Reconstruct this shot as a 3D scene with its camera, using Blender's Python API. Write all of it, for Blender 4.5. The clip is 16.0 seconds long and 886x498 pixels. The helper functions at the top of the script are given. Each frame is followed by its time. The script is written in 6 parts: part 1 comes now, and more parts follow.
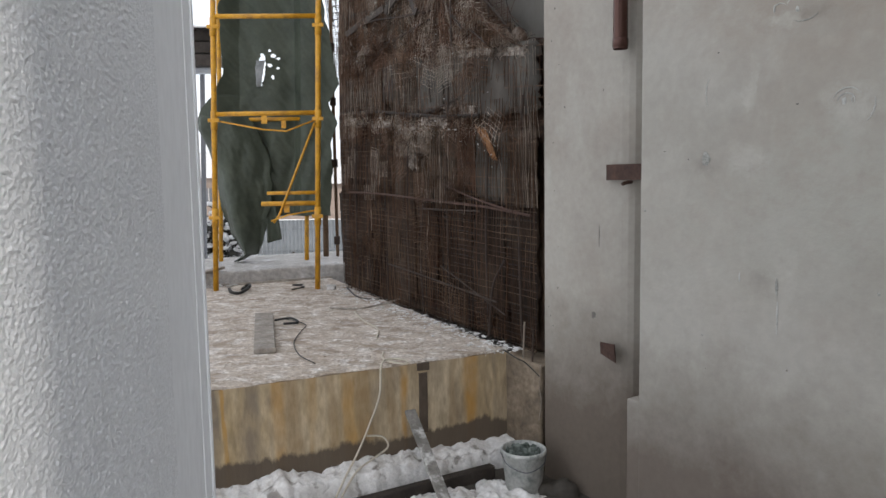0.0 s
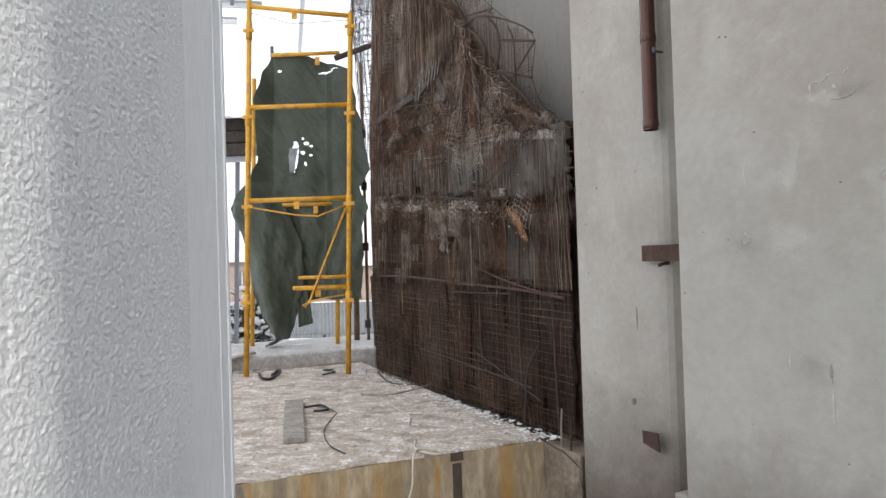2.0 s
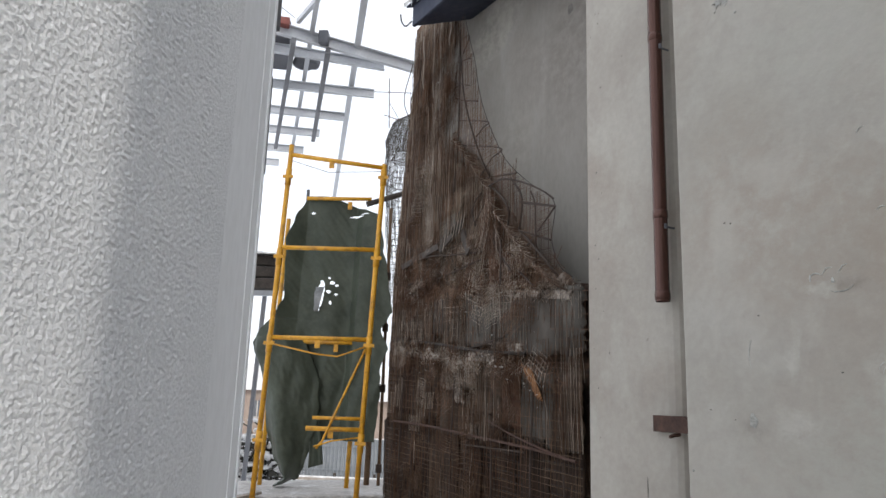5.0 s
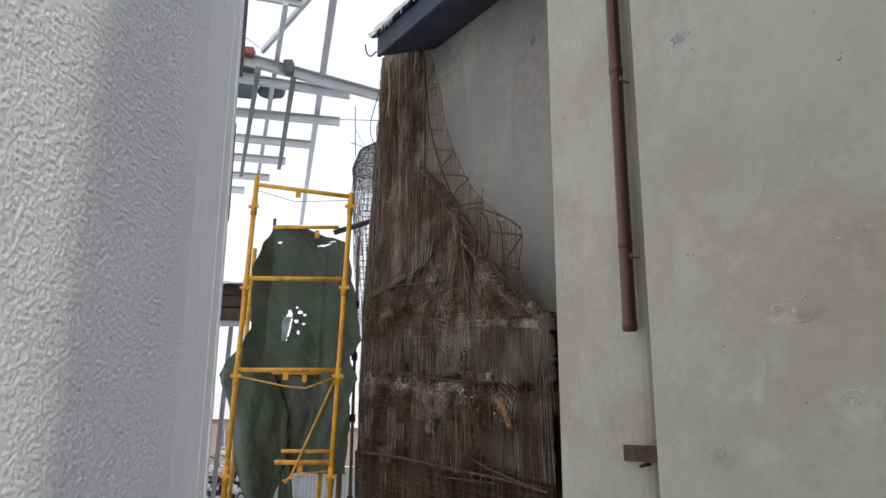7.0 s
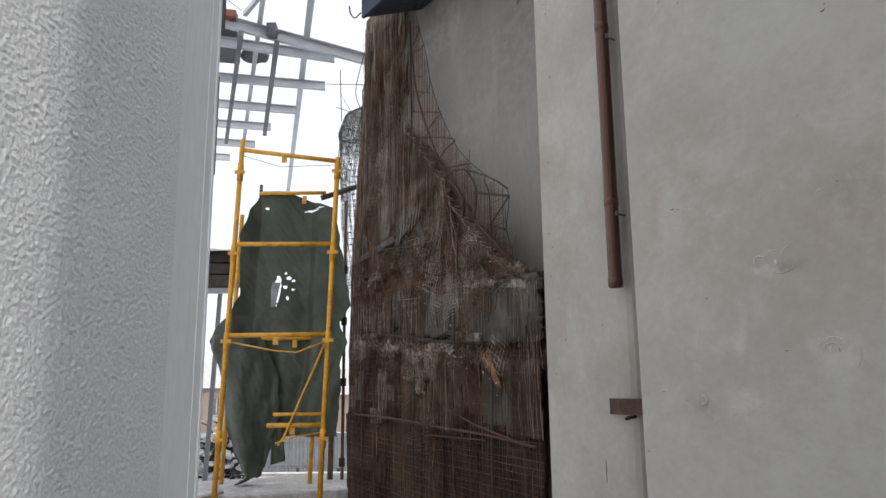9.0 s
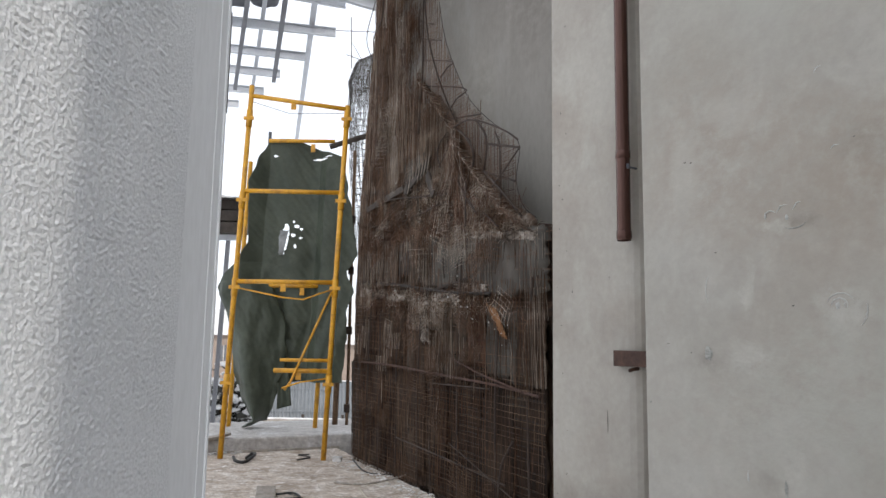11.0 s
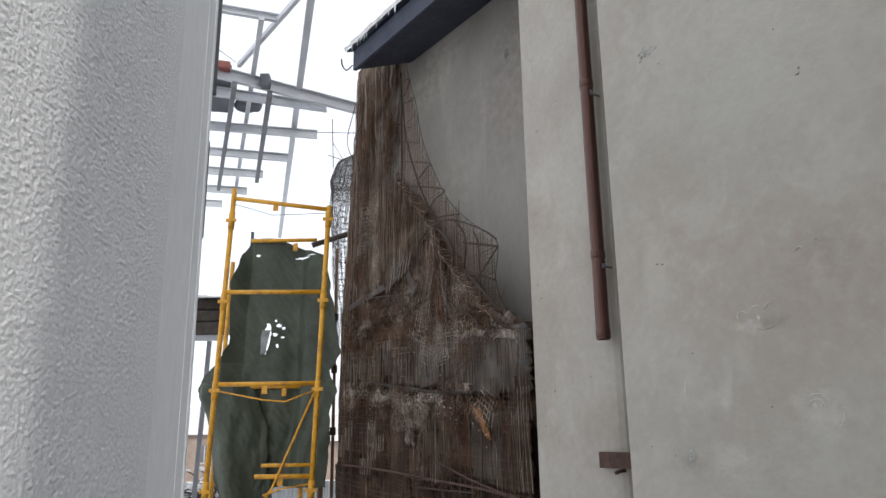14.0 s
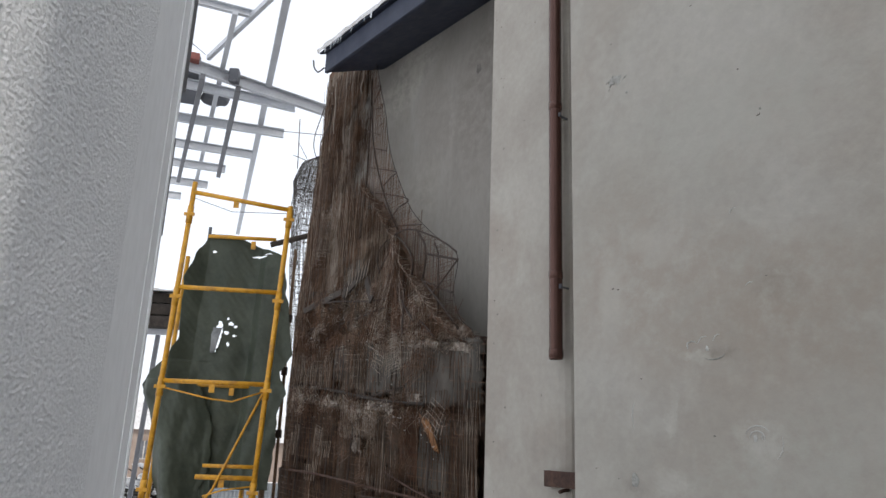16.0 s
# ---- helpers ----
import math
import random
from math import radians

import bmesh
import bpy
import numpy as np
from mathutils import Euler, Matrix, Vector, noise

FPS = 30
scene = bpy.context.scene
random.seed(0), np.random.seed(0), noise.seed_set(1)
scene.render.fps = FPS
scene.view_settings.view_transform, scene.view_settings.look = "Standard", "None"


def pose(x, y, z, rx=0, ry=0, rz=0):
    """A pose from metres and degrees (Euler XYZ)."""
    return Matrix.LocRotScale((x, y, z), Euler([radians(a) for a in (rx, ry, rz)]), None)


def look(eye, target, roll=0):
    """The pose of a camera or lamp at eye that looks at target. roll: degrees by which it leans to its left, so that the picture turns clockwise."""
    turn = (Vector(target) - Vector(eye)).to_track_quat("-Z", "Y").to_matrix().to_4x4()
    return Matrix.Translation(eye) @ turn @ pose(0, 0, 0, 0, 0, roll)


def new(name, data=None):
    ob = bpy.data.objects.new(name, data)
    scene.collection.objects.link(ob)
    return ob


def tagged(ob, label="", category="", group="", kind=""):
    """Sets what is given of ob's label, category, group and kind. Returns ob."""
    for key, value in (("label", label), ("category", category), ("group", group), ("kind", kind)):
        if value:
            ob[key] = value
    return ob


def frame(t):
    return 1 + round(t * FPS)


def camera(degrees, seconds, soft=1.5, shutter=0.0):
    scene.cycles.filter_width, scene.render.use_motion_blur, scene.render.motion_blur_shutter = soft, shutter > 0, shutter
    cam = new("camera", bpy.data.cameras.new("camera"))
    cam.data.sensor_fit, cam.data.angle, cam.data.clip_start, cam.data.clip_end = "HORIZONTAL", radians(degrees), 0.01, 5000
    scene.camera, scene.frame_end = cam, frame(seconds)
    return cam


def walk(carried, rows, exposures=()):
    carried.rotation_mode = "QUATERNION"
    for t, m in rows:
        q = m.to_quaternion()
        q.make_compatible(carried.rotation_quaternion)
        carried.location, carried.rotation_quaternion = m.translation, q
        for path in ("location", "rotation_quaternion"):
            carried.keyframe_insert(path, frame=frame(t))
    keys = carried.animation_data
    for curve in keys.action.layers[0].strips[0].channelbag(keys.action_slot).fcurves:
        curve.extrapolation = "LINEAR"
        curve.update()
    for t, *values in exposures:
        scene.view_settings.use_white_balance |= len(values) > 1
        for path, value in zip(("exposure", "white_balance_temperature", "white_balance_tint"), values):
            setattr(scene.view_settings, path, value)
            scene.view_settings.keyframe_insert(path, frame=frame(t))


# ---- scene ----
cam = camera(62.9, 16.0)
PATH = [  # seconds, x, y, z, tilt, lean, turn
    (0, -0.005, 0.000, 1.092, 84.45, 0.93, -0.31),
    (0.5, -0.019, 0.028, 1.054, 85.70, 2.61, 3.08),
    (1, -0.010, 0.034, 1.088, 86.19, 2.17, 4.87),
    (1.5, -0.004, 0.038, 1.013, 88.07, -1.19, 3.52),
    (2, -0.013, 0.064, 1.110, 90.85, 1.78, 2.07),
    (2.5, -0.008, 0.040, 1.110, 93.58, 1.98, 2.84),
    (3, 0.004, 0.018, 1.115, 95.69, 0.32, 2.65),
    (3.5, 0.006, -0.004, 1.162, 97.76, -0.42, 2.81),
    (4, 0.004, -0.009, 1.171, 99.30, -0.69, 3.91),
    (4.2, 0.009, -0.052, 1.171, 99.91, -1.35, 4.24),
    (6.3, 0.039, -0.072, 1.250, 103.44, -0.44, 1.72),
    (6.5, 0.038, -0.085, 1.240, 103.66, 0.28, 1.12),
    (7, 0.033, -0.071, 1.253, 103.49, -0.29, 1.34),
    (7.5, 0.041, -0.078, 1.250, 104.39, -0.57, 1.37),
    (8, 0.040, -0.073, 1.244, 103.68, 0.45, 0.76),
    (8.5, 0.033, -0.070, 1.223, 102.19, 0.63, 1.00),
    (9, 0.039, -0.080, 1.208, 100.92, 0.60, 0.60),
    (9.5, 0.031, -0.101, 1.182, 100.15, -0.19, 1.20),
    (9.7, 0.029, -0.100, 1.178, 97.84, -0.19, 1.29),
    (11.8, 0.029, -0.071, 1.196, 97.25, -1.68, 0.17),
    (12, 0.031, -0.071, 1.202, 97.81, -1.61, -0.19),
    (12.5, 0.029, -0.084, 1.226, 99.40, -1.24, -0.03),
    (13, 0.029, -0.091, 1.240, 101.42, -1.42, 1.49),
    (13.5, 0.051, -0.110, 1.235, 102.70, -0.31, 1.10),
    (14, 0.058, -0.118, 1.250, 104.32, 0.78, 0.00),
    (14.5, 0.053, -0.131, 1.255, 105.46, -0.48, -1.58),
    (15, 0.049, -0.128, 1.258, 105.89, -1.84, -2.02),
    (15.5, 0.051, -0.135, 1.260, 106.02, -1.17, -2.63),
    (16, 0.050, -0.131, 1.265, 105.02, -2.13, -4.09),
]
EXPOSURE = [(0, 0.26), (0.5, 0.44), (1.0, 0.62), (1.5, 0.62), (2.5, 0.64), (3.5, 0.48), (4.0, 0.37), (4.2, 0.37), (6.5, 0.12), (9.0, 0.14), (9.5, 0.12), (12.0, 0.55), (12.5, 0.56), (13.5, 0.20), (14.5, 0.29), (16.0, 0.14)]
walk(cam, [(r[0], pose(*r[1:])) for r in PATH], EXPOSURE)

# ---------------------------------------------------------------- light
world = bpy.data.worlds.new("sky")
scene.world = world
world.use_nodes = True
wn, wl = world.node_tree.nodes, world.node_tree.links
wbg = wn["Background"]
wsky = wn.new("ShaderNodeTexSky")
wsky.sky_type = "NISHITA"
wsky.sun_disc = False
wsky.sun_elevation = radians(28)
wsky.sun_rotation = radians(180 - 28)
wsky.air_density, wsky.dust_density, wsky.ozone_density = 1.0, 4.0, 1.0
wmix = wn.new("ShaderNodeMix")
wmix.data_type = "RGBA"
wmix.inputs[0].default_value = 0.75
wl.new(wsky.outputs[0], wmix.inputs[6])
wmix.inputs[7].default_value = (13.1, 13.6, 14.5, 1)
wl.new(wmix.outputs[2], wbg.inputs[0])
wbg.inputs[1].default_value = 0.095

SUN_AZ = radians(28)       # from straight behind the first view, towards the right
SUN_EL = radians(28)
sun_dir = Vector((math.sin(SUN_AZ) * math.cos(SUN_EL), -math.cos(SUN_AZ) * math.cos(SUN_EL), math.sin(SUN_EL)))
sun = new("sun", bpy.data.lights.new("sun", "SUN"))
sun.data.energy, sun.data.angle, sun.data.color = 1.4, radians(0.3), (1.0, 0.94, 0.84)
sun.matrix_world = look(sun_dir * 30, (0, 0, 0))


# ---------------------------------------------------------------- materials
def mat(name, c1, c2, scale=3.0, rough=0.8, bump=0.15, bscale=60.0, metal=0.0, c3=None, scale3=0.8, amt3=0.5,
        grain=0.25, stretch=(1, 1, 1), vary=0.0, island=False, spread=(0.35, 0.65), bdist=0.01, spec=0.3,
        foot_tint=None, c4=None, scale4=3.0, amt4=0.5, stretch4=(1, 1, 1), lim4=(0.55, 0.7)):
    m = bpy.data.materials.new(name)
    m.use_nodes = True
    n, l = m.node_tree.nodes, m.node_tree.links
    b = n["Principled BSDF"]
    b.inputs["Metallic"].default_value = metal
    b.inputs["Specular IOR Level"].default_value = spec
    co = n.new("ShaderNodeNewGeometry")
    mp = n.new("ShaderNodeMapping")
    mp.inputs["Scale"].default_value = stretch
    l.new(co.outputs["Position"], mp.inputs[0])

    def noise_node(s, det=6, ro=0.6):
        t = n.new("ShaderNodeTexNoise")
        t.inputs["Scale"].default_value, t.inputs["Detail"].default_value, t.inputs["Roughness"].default_value = s, det, ro
        l.new(mp.outputs[0], t.inputs["Vector"])
        return t

    def mix(fac, a, bb, mode="MIX"):
        x = n.new("ShaderNodeMix")
        x.data_type, x.blend_type = "RGBA", mode
        for sock, v in ((x.inputs[0], fac), (x.inputs[6], a), (x.inputs[7], bb)):
            if hasattr(v, "links"):
                l.new(v, sock)
            else:
                sock.default_value = v if not isinstance(v, tuple) else (*v, 1)
        return x.outputs[2]

    def ramp(src, lo, hi):
        r = n.new("ShaderNodeMapRange")
        r.inputs["From Min"].default_value, r.inputs["From Max"].default_value = lo, hi
        l.new(src, r.inputs["Value"])
        return r.outputs[0]

    t1 = noise_node(scale)
    col = mix(ramp(t1.outputs[0], *spread), c1, c2)
    if c3:
        t3 = noise_node(scale3, 8, 0.65)
        r3 = ramp(t3.outputs[0], 0.5, 0.68)
        mm = n.new("ShaderNodeMath")
        mm.operation = "MULTIPLY"
        mm.inputs[1].default_value = amt3
        l.new(r3, mm.inputs[0])
        col = mix(mm.outputs[0], col, c3)
    if c4:
        mp4 = n.new("ShaderNodeMapping")
        mp4.inputs["Scale"].default_value = stretch4
        mp4.inputs["Location"].default_value = (3.7, 1.9, 5.3)
        l.new(co.outputs["Position"], mp4.inputs[0])
        t4b = n.new("ShaderNodeTexNoise")
        t4b.inputs["Scale"].default_value, t4b.inputs["Detail"].default_value, t4b.inputs["Distortion"].default_value = scale4, 7, 0.6
        l.new(mp4.outputs[0], t4b.inputs["Vector"])
        m4 = n.new("ShaderNodeMath")
        m4.operation = "MULTIPLY"
        m4.inputs[1].default_value = amt4
        l.new(ramp(t4b.outputs[0], *lim4), m4.inputs[0])
        col = mix(m4.outputs[0], col, c4)
    # tint that grows towards the foot of the wall, broken up by noise
    if foot_tint:
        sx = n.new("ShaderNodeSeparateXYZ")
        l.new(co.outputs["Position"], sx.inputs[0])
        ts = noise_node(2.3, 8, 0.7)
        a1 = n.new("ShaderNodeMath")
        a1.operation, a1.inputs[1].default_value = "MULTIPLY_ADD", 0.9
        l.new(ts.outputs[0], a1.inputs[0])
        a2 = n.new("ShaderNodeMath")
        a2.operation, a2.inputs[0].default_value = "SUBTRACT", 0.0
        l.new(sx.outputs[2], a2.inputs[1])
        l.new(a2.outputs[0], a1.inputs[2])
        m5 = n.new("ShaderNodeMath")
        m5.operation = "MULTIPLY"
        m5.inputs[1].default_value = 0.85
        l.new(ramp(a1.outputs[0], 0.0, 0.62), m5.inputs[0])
        col = mix(m5.outputs[0], col, foot_tint)
    if grain:
        t2 = noise_node(bscale * 0.8, 4)
        g = mix(ramp(t2.outputs[0], 0.3, 0.7), (1 - grain,) * 3, (1 + grain * 0.4,) * 3)
        col = mix(1.0, col, g, "MULTIPLY")
    if vary:
        if island:
            rnd = co.outputs["Random Per Island"]
        else:
            rnd = n.new("ShaderNodeObjectInfo").outputs["Random"]
        v = mix(rnd, (1 - vary,) * 3, (1 + vary * 0.6,) * 3)
        col = mix(1.0, col, v, "MULTIPLY")
    l.new(col, b.inputs["Base Color"])
    t4 = noise_node(scale * 4)
    l.new(ramp2(n, l, t4.outputs[0], rough), b.inputs["Roughness"])
    if bump:
        tb = noise_node(bscale, 5)
        bp = n.new("ShaderNodeBump")
        bp.inputs["Strength"].default_value, bp.inputs["Distance"].default_value = bump, bdist
        l.new(tb.outputs[0], bp.inputs["Height"])
        l.new(bp.outputs[0], b.inputs["Normal"])
    return m


def ramp2(n, l, src, rough):
    r = n.new("ShaderNodeMapRange")
    r.inputs["From Min"].default_value, r.inputs["From Max"].default_value = 0.3, 0.7
    r.inputs["To Min"].default_value, r.inputs["To Max"].default_value = max(rough - 0.12, 0.05), min(rough + 0.1, 1)
    l.new(src, r.inputs["Value"])
    return r.outputs[0]


M_STUCCO = mat("white stucco", (0.80, 0.825, 0.865), (0.85, 0.873, 0.91), 2.5, 0.9, 0.6, 170, grain=0.16, bdist=0.010)
M_SMOOTH = mat("smooth render", (0.78, 0.803, 0.84), (0.83, 0.853, 0.89), 3, 0.85, 0.08, 90, grain=0.06, stretch=(1, 1, 0.25))
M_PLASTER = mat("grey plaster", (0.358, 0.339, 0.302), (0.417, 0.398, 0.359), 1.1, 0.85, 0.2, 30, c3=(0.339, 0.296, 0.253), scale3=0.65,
                amt3=0.6, grain=0.07, spread=(0.38, 0.62), c4=(0.479, 0.463, 0.423), scale4=6.5, amt4=0.30, stretch4=(1, 1, 0.8), lim4=(0.50, 0.70), foot_tint=(0.13, 0.10, 0.08))
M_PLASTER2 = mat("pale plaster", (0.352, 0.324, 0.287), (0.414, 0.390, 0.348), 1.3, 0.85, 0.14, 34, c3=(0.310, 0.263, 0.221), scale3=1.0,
                 amt3=0.6, grain=0.08, spread=(0.40, 0.60), c4=(0.461, 0.446, 0.404), scale4=3.2, amt4=0.5, stretch4=(1, 1, 0.55), foot_tint=(0.12, 0.09, 0.068))
# browner plaster, with the shade of the recess put into its colour
M_PLASTER3 = mat("brown-grey plaster with recess shade", (0.235, 0.218, 0.197), (0.296, 0.279, 0.254), 1.2, 0.85, 0.12, 38, c3=(0.197, 0.179, 0.158), scale3=1.2,
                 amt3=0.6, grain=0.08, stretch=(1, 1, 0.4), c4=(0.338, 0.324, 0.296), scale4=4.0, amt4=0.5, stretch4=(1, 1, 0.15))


def smears_and_light(m, along, marks):
    """Trowel smearing and stains, and painted light and shade, on a wall: (place along it, height, half width, half
    height, tilt, strength, colour).
    """
    n, l = m.node_tree.nodes, m.node_tree.links
    b = n["Principled BSDF"]
    geo = n.new("ShaderNodeNewGeometry")
    dot = n.new("ShaderNodeVectorMath")
    dot.operation, dot.inputs[1].default_value = "DOT_PRODUCT", along
    l.new(geo.outputs["Position"], dot.inputs[0])
    sep = n.new("ShaderNodeSeparateXYZ")
    l.new(geo.outputs["Position"], sep.inputs[0])
    flat = n.new("ShaderNodeCombineXYZ")
    l.new(dot.outputs["Value"], flat.inputs[0])
    l.new(sep.outputs[2], flat.inputs[1])
    ripple = n.new("ShaderNodeTexNoise")
    ripple.inputs["Scale"].default_value, ripple.inputs["Detail"].default_value, ripple.inputs["Roughness"].default_value = 7, 7, 0.65
    l.new(flat.outputs[0], ripple.inputs["Vector"])
    bend = n.new("ShaderNodeVectorMath")
    bend.operation = "MULTIPLY_ADD"
    l.new(ripple.outputs["Color"], bend.inputs[0])
    bend.inputs[1].default_value = (0.16, 0.16, 0)
    l.new(flat.outputs[0], bend.inputs[2])
    worn = n.new("ShaderNodeTexNoise")
    worn.inputs["Scale"].default_value, worn.inputs["Detail"].default_value, worn.inputs["Roughness"].default_value = 11, 8, 0.7
    l.new(flat.outputs[0], worn.inputs["Vector"])
    patchy = n.new("ShaderNodeMapRange")
    patchy.inputs["From Min"].default_value, patchy.inputs["From Max"].default_value, patchy.inputs["To Min"].default_value = 0.40, 0.60, 0.25
    l.new(worn.outputs[0], patchy.inputs["Value"])
    for s, z, w, h, tilt, power, tint in marks:
        mp = n.new("ShaderNodeMapping")
        mp.vector_type = "TEXTURE"
        mp.inputs["Location"].default_value = (s + 0.08, z + 0.08, 0)
        mp.inputs["Rotation"].default_value = (0, 0, tilt)
        mp.inputs["Scale"].default_value = (w, h, 1)
        l.new(bend.outputs[0], mp.inputs[0])
        g = n.new("ShaderNodeTexGradient")
        g.gradient_type = "SPHERICAL"
        l.new(mp.outputs[0], g.inputs[0])
        r = n.new("ShaderNodeMapRange")
        r.inputs["From Max"].default_value, r.inputs["To Max"].default_value = 0.55, power
        l.new(g.outputs["Fac"], r.inputs["Value"])
        k = n.new("ShaderNodeMath")
        k.operation = "MULTIPLY"
        l.new(r.outputs[0], k.inputs[0])
        l.new(patchy.outputs[0], k.inputs[1])
        x = n.new("ShaderNodeMix")
        x.data_type = "RGBA"
        l.new(k.outputs[0], x.inputs[0])
        l.new(b.inputs["Base Color"].links[0].from_socket, x.inputs[6])
        x.inputs[7].default_value = (*tint, 1)
        l.new(x.outputs[2], b.inputs["Base Color"])


ALONG = (-math.sin(radians(32)), math.cos(radians(32)), 0)
BROWNISH, GREENISH, PALEGREY, DARKGREY = (0.328, 0.284, 0.238), (0.40, 0.395, 0.352), (0.51, 0.50, 0.458), (0.23, 0.212, 0.184)
smears_and_light(M_PLASTER, ALONG, (
    (1.55, 1.85, 0.75, 0.42, 0.2, 0.65, BROWNISH), (1.0, 1.75, 0.5, 0.35, 0.1, 0.6, BROWNISH), (1.9, 2.2, 0.3, 0.5, 0.3, 0.4, BROWNISH),
    (1.35, 2.55, 0.7, 0.3, 0.0, 0.6, GREENISH), (1.2, 1.15, 0.6, 0.35, -0.3, 0.7, GREENISH), (1.6, 0.85, 0.7, 0.3, 0.0, 0.5, GREENISH),
    (1.857, 1.137, 0.07, 0.06, 0.3, 0.55, DARKGREY), (1.44, 1.635, 0.10, 0.035, 0.1, 0.6, DARKGREY), (1.20, 1.86, 0.12, 0.10, 0.5, 0.3, DARKGREY),
    (1.55, 1.63, 0.10, 0.03, 0.3, 0.6, PALEGREY), (1.672, 1.405, 0.03, 0.14, 0.0, 0.5, PALEGREY), (1.3, 1.32, 0.12, 0.10, 0.6, 0.55, PALEGREY),
    (1.275, 2.13, 0.12, 0.05, 0.4, 0.4, PALEGREY), (1.676, 1.141, 0.12, 0.07, 0.2, 0.45, PALEGREY), (1.95, 1.9, 0.10, 0.22, 0.1, 0.4, PALEGREY),
    (1.72, 2.1, 0.16, 0.10, 0.5, 0.3, PALEGREY), (1.5, 0.72, 0.05, 0.12, 0.0, 0.4, PALEGREY), (1.62, 0.68, 0.10, 0.06, 0.4, 0.4, DARKGREY)))
# recessed wall: lit zones and the pilaster's shade, put into the colour
smears_and_light(M_PLASTER3, ALONG, (
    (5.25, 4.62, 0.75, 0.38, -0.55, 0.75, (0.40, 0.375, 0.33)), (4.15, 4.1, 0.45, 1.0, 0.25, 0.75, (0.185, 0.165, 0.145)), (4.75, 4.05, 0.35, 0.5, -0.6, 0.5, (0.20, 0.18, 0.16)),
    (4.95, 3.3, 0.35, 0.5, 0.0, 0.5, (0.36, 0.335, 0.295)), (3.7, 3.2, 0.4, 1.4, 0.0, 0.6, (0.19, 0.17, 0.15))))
M_SCAR = mat("plaster scar", (0.30, 0.30, 0.28), (0.40, 0.40, 0.37), 20, 0.9, 0.6, 120, grain=0.3)
M_PIT = mat("shaded pit", (0.13, 0.12, 0.11), (0.20, 0.185, 0.17), 20, 0.9, 0.4, 90, grain=0.2)
M_PALE = mat("fresh filler", (0.50, 0.50, 0.475), (0.45, 0.45, 0.43), 20, 0.9, 0.4, 90, grain=0.15)
M_NAVY = mat("navy painted board", (0.030, 0.036, 0.060), (0.050, 0.058, 0.085), 4, 0.6, 0.1, 40, grain=0.2)
M_SNOW = mat("old snow", (0.74, 0.74, 0.75), (0.62, 0.61, 0.60), 7, 0.7, 0.6, 30, c3=(0.30, 0.265, 0.23), scale3=9, amt3=0.7, grain=0.12, bdist=0.02)
M_ICE = mat("ice", (0.75, 0.8, 0.85), (0.85, 0.88, 0.9), 10, 0.15, 0.1, 40, grain=0.05, spec=0.5)
M_PIPE = mat("brown enamelled metal", (0.085, 0.042, 0.033), (0.105, 0.052, 0.041), 2, 0.24, 0.02, 60, metal=0.55, grain=0.03, spec=0.5)
for k_ in [k_ for k_ in M_PIPE.node_tree.links if k_.to_socket.name == "Roughness"]:
    M_PIPE.node_tree.links.remove(k_)
M_PIPE.node_tree.nodes["Principled BSDF"].inputs["Roughness"].default_value = 0.24
M_RUSTPL = mat("rusty plate", (0.060, 0.034, 0.027), (0.095, 0.052, 0.039), 15, 0.75, 0.3, 80, grain=0.3)
M_YELLOW = mat("worn yellow paint", (0.62, 0.30, 0.015), (0.72, 0.37, 0.03), 6, 0.42, 0.08, 60, c3=(0.28, 0.13, 0.03), scale3=9, amt3=0.7,
               grain=0.18, spec=0.45)
M_TARP = mat("dark green tarpaulin", (0.055, 0.066, 0.048), (0.083, 0.096, 0.072), 2, 0.55, 0.2, 26, c3=(0.038, 0.046, 0.035), scale3=2.5,
             amt3=0.7, grain=0.15)
M_FLAP = mat("pale tarpaulin lining", (0.22, 0.23, 0.235), (0.32, 0.33, 0.335), 6, 0.7, 0.3, 30, grain=0.2)
M_CONC = mat("stained concrete", (0.43, 0.335, 0.215), (0.54, 0.44, 0.305), 4.0, 0.85, 0.3, 40, c3=(0.50, 0.35, 0.16), scale3=3.0, amt3=0.5,
             grain=0.28, stretch=(1, 1, 0.3), spread=(0.4, 0.6), c4=(0.26, 0.205, 0.15), scale4=5, amt4=0.6, stretch4=(1, 1, 0.35), lim4=(0.54, 0.68))


